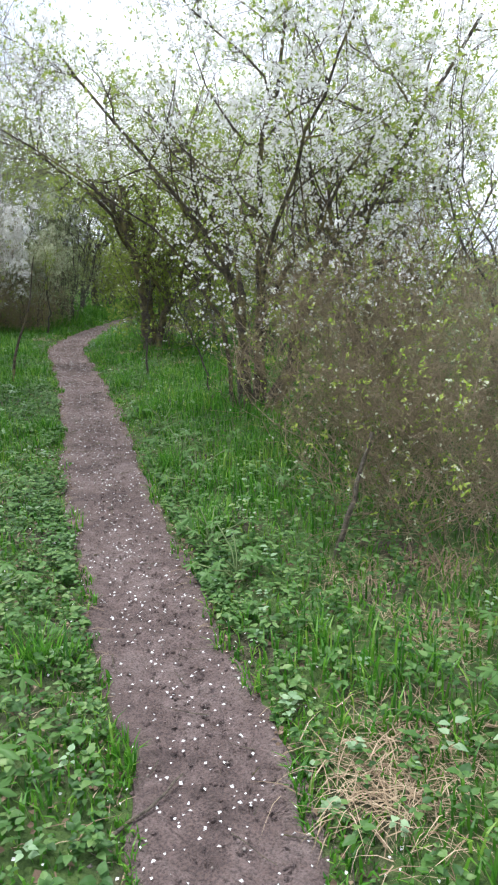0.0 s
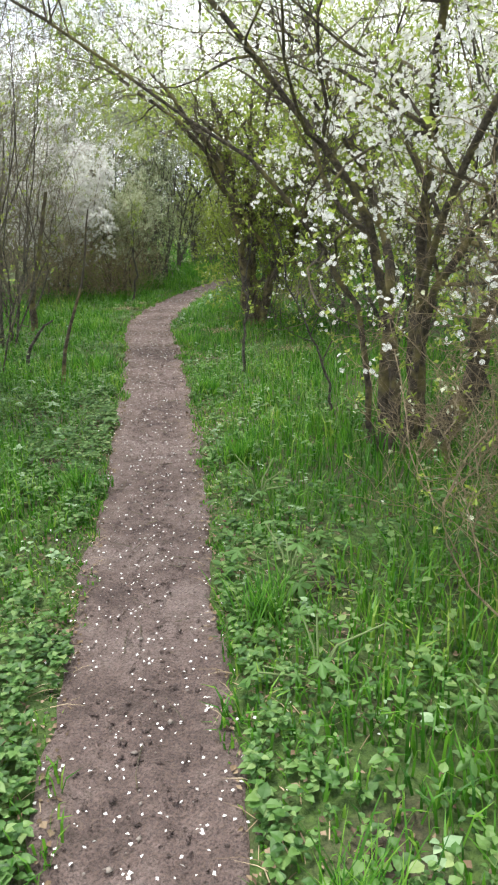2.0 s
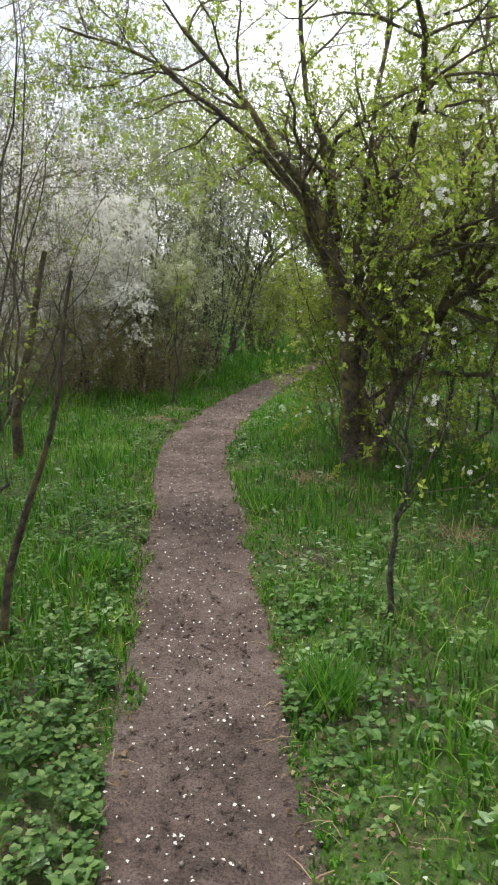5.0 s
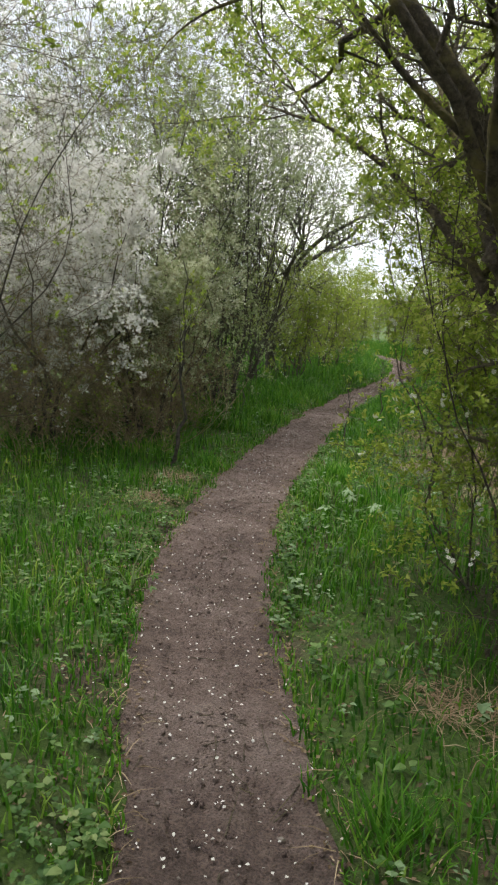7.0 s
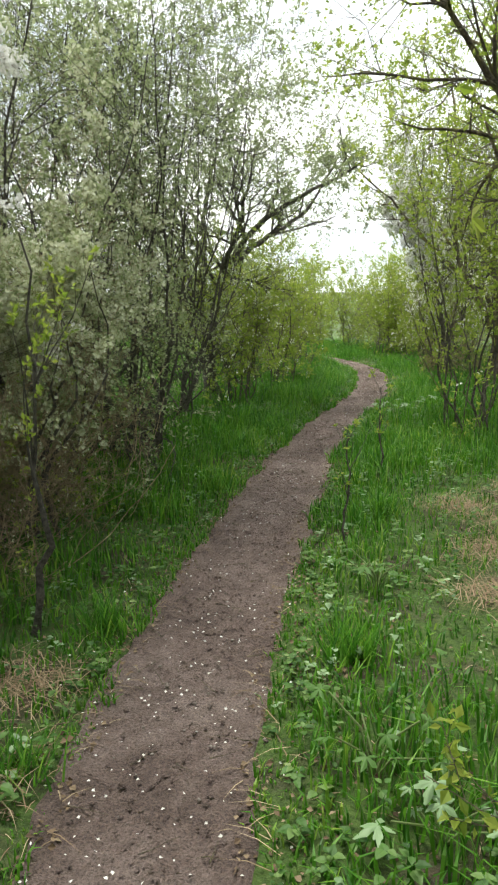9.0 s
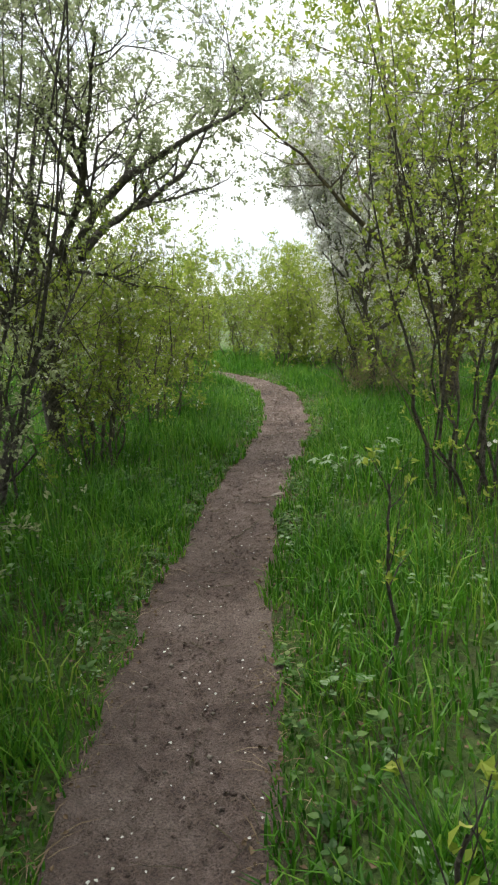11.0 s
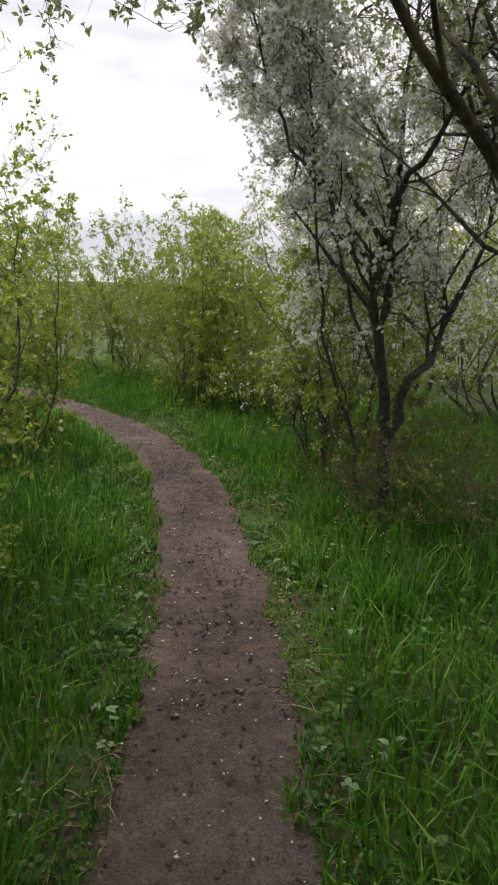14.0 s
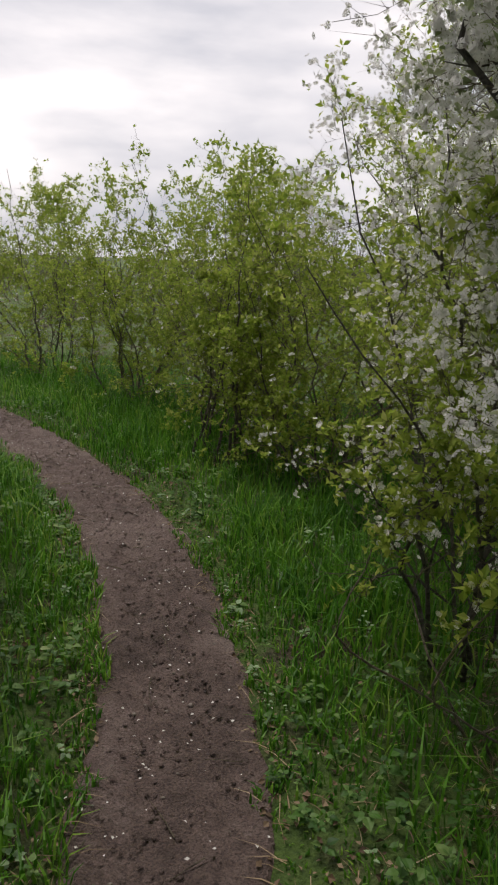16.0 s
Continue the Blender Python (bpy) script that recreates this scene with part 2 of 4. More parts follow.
def shoots(rng, base, d, ln, rad, k, up=0.1, wobble=0.2, tip=0.14):
    pts, q = [base], base
    step = (ln / (k - 1))[:, None]
    for _ in range(k - 1):
        d = unit(d + rng.normal(size=d.shape) * wobble + np.array([0, 0, up * 0.5]))
        q = q + d * step
        pts.append(q)
    taper = np.linspace(1, tip, k)
    return np.stack(pts, axis=1), np.maximum(np.minimum(rad, 0.012 + ln * 0.012)[:, None] * taper, 0.0011)


def points_on(rng, p, count, span=(0.1, 1.0)):
    n, k, _ = p.shape
    par = rng.integers(0, n, count)
    f = rng.uniform(span[0], span[1], count) * (k - 1)
    i = np.minimum(f.astype(int), k - 2)
    t = (f - i)[:, None]
    return p[par, i] * (1 - t) + p[par, i + 1] * t, unit(p[par, i + 1] - p[par, i])


def blades_of(base, d, nrm, ln, wd, fold=0.25):
    """Leaves, each folded along its midrib: two quads of base, shoulder, tip."""
    s = unit(np.cross(nrm, d))
    ln, wd = ln[:, None], wd[:, None]
    up = unit(np.cross(d, s))
    v = np.stack([base, base + d * ln * 0.45 + s * wd * 0.5 + up * wd * fold, base + d * ln,
                  base + d * ln * 0.45 - s * wd * 0.5 + up * wd * fold], axis=1)
    i = np.arange(len(base))[:, None] * 4
    return v.reshape(-1, 3), np.concatenate([i + [0, 1, 2], i + [0, 2, 3]])


def leaves_on(rng, p, count, size, span=(0.2, 1.0), droop=0.0):
    """Leaves in small tufts of four along the twigs."""
    b, t = points_on(rng, p, count // 4, span)
    b, t = np.repeat(b, 4, axis=0) + rng.normal(size=(count // 4 * 4, 3)) * size * 0.25, np.repeat(t, 4, axis=0)
    count = len(b)
    d = unit(t * 0.5 + rng.normal(size=b.shape) * 0.8 + np.array([0, 0, 0.25 - droop]))
    nrm = unit(rng.normal(size=b.shape) * 0.6 + np.array([0, 0, 1.0]))
    ln = rng.uniform(0.6, 1.3, count) * size
    return blades_of(b, d, nrm, ln, ln * rng.uniform(0.45, 0.65, count))


def blossom_on(rng, p, count, size, span=(0.2, 1.0)):
    """Five-petalled flowers in small bunches along the twigs."""
    b, t = points_on(rng, p, count, span)
    b = np.repeat(b, 3, axis=0) + rng.normal(size=(count * 3, 3)) * size * 1.2
    axis = unit(rng.normal(size=b.shape) + np.array([0, -0.4, 0.3]))
    u = unit(np.cross(axis, rng.normal(size=b.shape)))
    w = np.cross(axis, u)
    v = [b]
    for k in range(5):
        for e in (-0.5, 0.5):
            a = k * 2 * np.pi / 5 + e
            v.append(b + size * rng.uniform(0.85, 1.2, len(b))[:, None] * (np.cos(a) * u + np.sin(a) * w + axis * 0.3))
    i = np.arange(len(b))[:, None] * 11
    return np.stack(v, axis=1).reshape(-1, 3), np.concatenate([i + [0, 1 + 2 * k, 2 + 2 * k] for k in range(5)])


# ---- the line of the footpath and the ground ----
PATH = np.array([(0.55, -6), (0.35, -2), (0.12, 0.3), (-0.03, 1.4), (-0.14, 1.97), (-0.38, 2.7), (-0.78, 4.1), (-1.07, 5.1), (-1.28, 5.9),
                 (-1.6, 7.1), (-2, 8.55), (-2.32, 9.6), (-2.66, 10.75), (-3.02, 11.8), (-3.17, 12.6), (-3.27, 13.5), (-3.32, 14.6),
                 (-3.28, 15.8), (-3.2, 16.9), (-3.07, 18.4), (-2.81, 20.2), (-2.5, 21.6), (-2.32, 22.8), (-2.25, 24), (-2.24, 25), (-2.34, 25.9),
                 (-2.55, 26.8), (-2.98, 27.9), (-3.7, 29.2), (-4.9, 30.8), (-6.6, 32.5), (-9, 34.5)])


def smooth_line(p, n):
    """A Catmull-Rom line through the points."""
    out = []
    q = np.vstack([2 * p[0] - p[1], p, 2 * p[-1] - p[-2]])
    for a, b, c, d in zip(q[:-3], q[1:-2], q[2:-1], q[3:]):
        for t in np.linspace(0, 1, n, endpoint=False):
            out.append(0.5 * (2 * b + (c - a) * t + (2 * a - 5 * b + 4 * c - d) * t * t + (3 * b - a - 3 * c + d) * t ** 3))
    return np.array(out + [p[-1]])


LINE = smooth_line(PATH, 8)
LINE_T = unit(np.gradient(LINE, axis=0))


def off_path(x, y):
    """Signed distance from the middle of the path: positive on the right-hand side of the way walked."""
    x, y = np.atleast_1d(x).astype(float), np.atleast_1d(y).astype(float)
    out = np.empty(len(x))
    for a in range(0, len(x), 20000):
        q = np.stack([x[a:a + 20000], y[a:a + 20000]], axis=1)
        dd = ((q[:, None] - LINE[None]) ** 2).sum(axis=2)
        i = dd.argmin(axis=1)
        rel = q - LINE[i]
        side = np.sign(rel[:, 0] * LINE_T[i, 1] - rel[:, 1] * LINE_T[i, 0])
        out[a:a + 20000] = np.sqrt(dd[np.arange(len(q)), i]) * np.where(side == 0, 1, side)
    return out


def waves(x, y, scale, seed=0.0):
    """Soft uneven values of about -1 to 1."""
    return (np.sin(x * scale + 1.3 * np.sin(y * scale * 0.7 + seed) + seed) + np.sin(y * scale * 1.1 + 1.7 * np.sin(x * scale * 0.6 - seed) + 2 * seed)
            + 0.6 * np.sin((x + y) * scale * 2.3 + seed * 3) + 0.6 * np.sin((x - y) * scale * 1.9 - seed)) / 3.2


def half_width(y):
    """Half the width of the trodden footpath along the way."""
    return np.interp(y, (0, 3, 5, 9, 12, 17, 19, 30), (0.265, 0.275, 0.31, 0.325, 0.345, 0.345, 0.31, 0.30))


def ground_z(x, y, d=None):
    d = np.abs(off_path(x, y)) if d is None else np.abs(d)
    verge = np.clip((d - 0.24) / 0.35, 0, 1)
    verge = verge * verge * (3 - 2 * verge)
    return -0.045 + 0.05 * verge + 0.025 * waves(x, y, 2.1, 0.4) * verge + 0.05 * waves(x, y, 0.5, 1.0) * np.clip((d - 0.6) / 2, 0, 1) + 0.006 * waves(x, y, 9.0, 2.0)


def build_ground():
    xs = np.concatenate([[-600, -250, -90, -40, -24], np.arange(-14, 12.01, 0.13), [22, 40, 90, 250, 600]])
    ys = np.concatenate([[-600, -250, -90, -40, -16], np.arange(-6, 46.01, 0.2), [56, 75, 120, 250, 700]])
    gx, gy = np.meshgrid(xs, ys)
    x, y = gx.ravel(), gy.ravel()
    d = off_path(x, y)
    v = np.stack([x, y, ground_z(x, y, d) - 0.05 * np.clip((half_width(y) - 0.045 - np.abs(d)) / 0.08, 0, 1)], axis=1)
    i = np.arange(len(x)).reshape(gx.shape)
    f = np.stack([i[:-1, :-1], i[:-1, 1:], i[1:, 1:], i[1:, :-1]], axis=-1).reshape(-1, 4)
    tagged(new("ground", mesh_of("ground", v, f, LITTER, True)), "uneven woodland floor of dark earth, moss and leaf litter", "ground", kind="structure")


def build_path():
    line = smooth_line(PATH, 30)
    t = unit(np.gradient(line, axis=0))
    nrm = np.stack([t[:, 1], -t[:, 0]], axis=1)
    cols = 25
    s = np.linspace(-1, 1, cols)
    along = np.cumsum(np.r_[0, np.linalg.norm(np.diff(line, axis=0), axis=1)])
    def edge(seed):
        return half_width(line[:, 1]) + 0.02 * np.sin(along * 1.3 + seed) + 0.014 * np.sin(along * 4.3 + 2 * seed) + 0.012 * np.sin(along * 9.7 + 3 * seed) + 0.008 * np.sin(along * 23.0 + seed)
    left, right = edge(0.7), edge(2.9)
    half = np.where(s[None] < 0, left[:, None], right[:, None])
    q = line[:, None] + nrm[:, None] * (s[None] * half)[:, :, None]
    x, y = q[..., 0].ravel(), q[..., 1].ravel()
    lift = np.where(np.abs(s) > 0.97, -0.04, 0.004)[None].repeat(len(line), 0).ravel()
    z = ground_z(x, y) + lift + 0.006 * waves(x, y, 17.0, 0.3) + 0.004 * waves(x, y, 41.0, 1.3)
    # two faint foot-worn runs
    z -= 0.012 * np.exp(-((np.abs(s) - 0.35) / 0.22) ** 2)[None].repeat(len(line), 0).ravel()
    i = np.arange(len(x)).reshape(len(line), cols)
    f = np.stack([i[:-1, :-1], i[:-1, 1:], i[1:, 1:], i[1:, :-1]], axis=-1).reshape(-1, 4)
    tagged(new("footpath", mesh_of("footpath", np.stack([x, y, z], axis=1), f, SOIL, True)), "narrow trodden footpath of damp brown earth", "path", kind="structure")


build_ground()
build_path()


# ---- trees and bushes ----
def empty_thing(name, x, y, label, category, group=""):
    ob = new(name)
    ob.location = (x, y, float(ground_z(x, y)[0]) - 0.02)
    return tagged(ob, label, category, group)


def clear_of_path(p, r, at, clear=0.72):
    """Shoots that would hang across the footpath at walking height have been broken off."""
    q = p + np.array([at[0], at[1], 0.0])
    n, k, _ = q.shape
    d = np.abs(off_path(q[..., 0].ravel(), q[..., 1].ravel())).reshape(n, k)
    bad = ((d < clear) & (q[..., 2] < 2.15) | (q[..., 2] < 0.02)).any(axis=1)
    return p[~bad], r[~bad]


def kept_upright(line, at, clear):
    """A stem that would lean into the walkers' way grows steeper."""
    for f in (1.0, 0.75, 0.5, 0.3, 0.1, -0.3):
        q = line.copy()
        q[:, :2] = line[0, :2] + (line[:, :2] - line[0, :2]) * f
        if not ((np.abs(off_path(q[:, 0] + at[0], q[:, 1] + at[1])) < clear + 0.15) & (q[:, 2] < 2.6)).any():
            break
    return q


def wooded(name, rng, stems, radii, label, category, bark, twig_bark, branches, leaf=None, blossom=None, group="", at=(0, 0), limb_parts=False, trimmed=True, bare_to=0.0, clear=0.72):
    """A tree or bush from its stems (lists of points from its foot), on which several orders of side shoots grow.
    branches: (count, span, angle, length, points, upward, wobble) for each order. leaf, blossom: (material, number, size)."""
    ob = empty_thing(name, at[0], at[1], label, category, group)
    levels, rest = [], []
    allp, allr = [], []
    for st, (r0, r1) in zip(stems, radii):
        line = smooth_line(np.array(st, dtype=float), 4)
        if category == "bush" and trimmed:
            line = kept_upright(line, at, clear)
        k = 14
        idx = np.linspace(0, len(line) - 1, k)
        pts = np.stack([np.interp(idx, np.arange(len(line)), line[:, c]) for c in range(3)], axis=1)
        knotty = min(1.0, np.ptp(line[:, 2]) / 2.4)
        pts[1:] += knotty * (np.cumsum(rng.normal(size=(k - 1, 3)) * 0.022, axis=0) + rng.normal(size=(k - 1, 3)) * 0.014)
        rr = np.linspace(1, 0, k) ** 1.2 * (r0 - r1) + r1
        rr[0] *= 1.4
        rr *= 1 + rng.normal(size=k) * 0.08
        v, f = tubes(pts[None], rr[None], 10)
        part("stem", mesh_of("stem", v, f, bark, True), ob)
        allp.append(pts)
        allr.append(rr)
    p, r = np.stack(allp), np.stack(allr)
    sides = (5, 3, 3, 3)
    for order, spec in enumerate(branches):
        p, r = grow(rng, p, r, *spec)
        if trimmed:
            p, r = clear_of_path(p, r, at, clear)
        levels.append((p, r))
        if order == 0 and limb_parts and len(branches) > 1:
            for k in range(len(p)):
                part("limb", mesh_of("limb", *tubes(p[k:k + 1], r[k:k + 1], 6), bark, True), ob)
        else:
            rest.append(spikes(p, r) if order == len(branches) - 1 else tubes(p, r, sides[order]))
    v, f = joined(rest) if rest else spikes(p, r)
    tagged(part("crown", mesh_of("crown", v, f, twig_bark, True), ob), kind="stuff")
    fine = np.concatenate([q[:, [0, q.shape[1] // 2, -1]] for q, _ in levels[-2:]])
    fine = fine[fine[:, 1, 2] > bare_to * (1 + 0.3 * rng.normal(size=len(fine)))]
    for mat, number, size, kind in ((leaf or (None, 0, 0)) + ("foliage",), (blossom or (None, 0, 0)) + ("blossom",)):
        if mat is not None:
            v, f = (leaves_on if kind == "foliage" else blossom_on)(rng, fine, number, size)
            tagged(part(kind, mesh_of(kind, v, f, mat), ob), kind="stuff")
    return ob


def fan_stems(rng, count, height, spread, radius, foot=0.3):
    """Stems that rise in a fan from one root."""
    stems, radii = [], []
    for k in range(count):
        a = (k + rng.uniform(0, 0.8)) * 2 * np.pi / count
        b = np.array([np.cos(a), np.sin(a)])
        h = height * rng.uniform(0.6, 1.0)
        out = spread * rng.uniform(0.15, 1.0)
        base = b * foot * rng.uniform(0.1, 1.0)
        b1, b2 = rng.normal(size=2) * 0.12, rng.normal(size=2) * 0.2
        stems.append([(*base, -0.05), (*(base + b * out * 0.3 + b1), h * 0.25), (*(base + b * out * 0.68 + b2), h * 0.6), (*(base + b * out), h)])
        radii.append((radius * rng.uniform(0.6, 1.1), 0.002))
    return stems, radii


def bush(name, seed, at, label, height, spread, count, bark, twigs, leaf=None, blossom=None, radius=0.03, numbers=(9, 7, 7), lean=(0, 0), group="", low=0.1, category="bush", foot=0.3, limb_parts=False, bare_to=0.0, clear=0.72, limb=(52, 0.36)):
    rng = np.random.default_rng(seed)
    stems, radii = fan_stems(rng, count, height, spread, radius, foot)
    stems = [[(x + lean[0] * (z / height) ** 1.5 if z > 0 else x, y + lean[1] * (z / height) ** 1.5 if z > 0 else y, z) for x, y, z in s] for s in stems]
    return wooded(name, rng, stems, radii, label, category, bark, twigs,
                  [(numbers[0], (low, 0.98), limb[0], limb[1], 7, 0.05, 0.26), (numbers[1], (0.1, 1.0), 50, 0.46, 4, 0.05, 0.3), (numbers[2], (0.08, 1.0), 46, 0.42, 2, 0.04, 0.25)],
                  leaf, blossom, group, at, limb_parts, True, bare_to, clear)
# first stretch: the big white-blossomed plum beside the path
wooded("plum_tree", np.random.default_rng(11),
       [[(0, 0, 0), (-0.1, 0, 1.0), (-0.5, -0.3, 2.0), (-1.5, -0.7, 3.2)], [(0.2, -0.1, 0), (0.42, -0.1, 0.5), (0.5, -0.2, 1.2), (1.1, -0.5, 2.2), (1.7, -0.9, 3.3)],
        [(-0.12, 0.05, 0), (-0.22, 0, 1.0), (-0.7, -0.5, 1.7), (-1.9, -1.0, 2.5)], [(0.08, 0.1, 0), (0.1, 0.1, 1.2), (0.2, -0.4, 2.4), (0.4, -0.8, 3.8)],
        [(0.05, -0.05, 0), (0.1, -0.3, 1.1), (0.3, -1.2, 2.1), (0.7, -2.3, 2.9)], [(-0.05, 0.1, 0), (-0.1, 0.3, 1.3), (-0.5, 0.7, 2.4), (-0.9, 1.0, 3.6)],
        [(0.1, 0.0, 0), (0.15, -0.1, 0.9), (0.6, -0.6, 1.7), (1.1, -1.3, 2.4)]],
       [(0.045, 0.008), (0.085, 0.012), (0.024, 0.006), (0.05, 0.01), (0.03, 0.008), (0.045, 0.008), (0.035, 0.008)],
       "multi-stemmed plum tree full of white blossom beside the footpath", "tree", MOSSY, TWIG, [(15, (0.3, 1.0), 58, 0.46, 8, 0.03, 0.22), (11, (0.1, 1.0), 50, 0.46, 4, 0.05, 0.28), (10, (0.08, 1.0), 46, 0.42, 2, 0.04, 0.25)], (LEAF, 20000, 0.027), (PETAL, 9000, 0.012), "", (0.0, 6.95), True, True, 1.15)
# the old forked hawthorn at the bend
wooded("hawthorn_tree", np.random.default_rng(24),
       [[(0, 0, 0), (-0.06, 0, 0.5), (-0.1, 0, 1.1), (-0.25, 0, 1.8), (-0.7, -0.1, 2.5), (-1.3, -0.2, 3.2)], [(0.1, 0.05, 0), (0.12, 0.05, 0.6), (0.05, 0.05, 1.4), (0.05, 0.1, 2.4), (0.2, 0.1, 3.8)],
        [(0.14, 0, 0), (0.3, 0, 0.6), (0.6, 0.05, 1.2), (0.8, 0, 2.0), (0.95, 0, 3.4)], [(-0.22, 0.1, 1.6), (-0.2, 0.1, 2.2), (-0.35, 0.0, 2.9), (-0.3, -0.1, 3.8)], [(0.05, 0, 1.6), (0.3, -0.5, 2.1), (0.4, -1.1, 2.6), (0.2, -1.8, 3.1)],
        [(-0.12, 0, 1.3), (-0.3, 0.4, 1.9), (-0.5, 1.0, 2.4), (-0.6, 1.7, 2.8)], [(0.5, 0.05, 1.1), (0.9, -0.3, 1.5), (1.5, -0.5, 1.9), (2.1, -0.6, 2.6)],
        [(-0.1, 0, 1.2), (-0.45, 0.55, 1.75), (-0.95, 1.05, 2.2), (-1.5, 1.4, 2.45)], [(-0.2, 0, 1.7), (-0.6, -0.3, 2.3), (-1.2, -0.6, 2.75), (-1.9, -0.9, 3.0)]],
       [(0.10, 0.015), (0.075, 0.012), (0.07, 0.012), (0.05, 0.01), (0.04, 0.01), (0.04, 0.01), (0.04, 0.01), (0.03, 0.006), (0.03, 0.006)], "old forked hawthorn with mossy furrowed bark at the bend", "tree", MOSSY, TWIG,
       [(15, (0.15, 1.0), 58, 0.46, 8, 0.03, 0.24), (11, (0.1, 1.0), 50, 0.46, 4, 0.05, 0.3), (10, (0.08, 1.0), 46, 0.42, 2, 0.04, 0.25)], (LEAF, 52000, 0.027), (PETAL, 500, 0.012), "", (-1.65, 11.75), True)

# bare blackthorn on the left-hand side of the first stretch
for k, (bx, by, h, sp, n) in enumerate(((-3.6, 8.3, 4.2, 1.6, 14), (-3.8, 6.4, 4.0, 1.6, 13), (-4.4, 10.4, 4.6, 1.8, 14), (-5.4, 12.8, 4.4, 1.9, 12), (-6.4, 9.4, 5.2, 2.2, 11), (-7.4, 12.6, 5.6, 2.4, 11))):
    bush("blackthorn_bush", 300 + k, (bx, by), "leafless grey blackthorn bush of many fine tangled twigs", h, sp, n, BARK, TWIG, (LEAF, 5000, 0.026), None, 0.014, (13, 9, 9) if k < 4 else (10, 8, 7), (0.1, 0), "blackthorn thicket", limb=(66, 0.44))
# pale-flowering bushes at the bend
for k, (bx, by, h, sp, leaves, flowers) in enumerate(((-5.5, 14.9, 3.0, 1.5, 4000, 7000), (-4.7, 15.7, 2.5, 1.1, 13000, 2600), (-6.9, 16.4, 4.2, 1.9, 6000, 6000), (-5.0, 16.7, 2.8, 1.2, 14000, 250))):
    bush("flowering_bush", 400 + k, (bx, by), "bushy blackthorn with creamy blossom above a tangle of brown twigs", h, sp, 11, BARK, CANE, (GREY_LEAF, leaves, 0.028), (PETAL if k in (0, 2) else CREAM, flowers * 3, 0.012), 0.02, (11, 8, 9), (0, 0), "pale flowering bushes", 0.02, "bush", 0.3, False, 0.95)
# tall dark bushes that arch over the path
for k, (bx, by, h, sp, n) in enumerate(((-4.5, 17.6, 4.6, 2.5, 15), (-4.6, 19.4, 4.6, 2.5, 14), (-6.4, 18.6, 5.6, 2.6, 10), (-5.4, 16.2, 4.6, 1.9, 10))):
    bush("goat_willow_bush", 500 + k, (bx, by), "tall dark many-stemmed bush with grey-green buds arching over the path", h, sp, n, DARK_BARK, DARK_BARK, (GREY_LEAF, 30000, 0.032), None, 0.018, (13, 9, 8), (0.5, -0.1), "dark bushes", 0.03, limb=(56, 0.42))
# fresh green bushes
for k, (bx, by, h, sp, n, leaves) in enumerate((
        (-3.75, 22.7, 2.4, 0.9, 10, 9000), (-3.55, 25.3, 1.9, 0.9, 8, 12000), (-5.0, 24.0, 2.6, 1.2, 9, 12000), (-1.85, 27.9, 2.1, 1.0, 10, 14000), (-1.05, 27.3, 2.1, 1.0, 10, 14000), (-2.6, 30.2, 2.3, 1.1, 9, 14000),
        (-3.7, 31.9, 2.5, 1.2, 9, 14000), (-5.4, 33.5, 2.6, 1.3, 9, 12000), (0.2, 29.6, 2.6, 1.3, 9, 14000), (-6.2, 28.0, 2.5, 1.2, 9, 12000), (-1.65, 12.6, 2.9, 0.9, 14, 26000), (-0.75, 12.9, 4.0, 1.5, 9, 14000), (-0.1, 11.6, 3.0, 1.2, 8, 10000),
        (-4.1, 20.9, 2.2, 0.9, 11, 8000), (-1.6, 29.6, 2.4, 1.1, 9, 14000), (-4.6, 27.0, 2.2, 1.1, 9, 12000), (1.4, 31.2, 2.8, 1.4, 9, 12000), (-1.35, 11.95, 2.6, 0.7, 9, 9000), (-1.4, 19.3, 4.2, 1.3, 11, 20000))):
    bush("hawthorn_bush", 600 + k, (bx, by), "young hawthorn bush with fresh yellow-green leaves", h, sp, n, BARK, TWIG, (LEAF, int(leaves * 1.25), 0.028 if k in (10, 17) else 0.036), (PETAL, 200, 0.012), 0.007 if k in (10, 17) else 0.014, (10, 8, 7), (0, 0), "green hawthorn bushes", 0.05, clear=0.6 if k == 10 else 0.72)
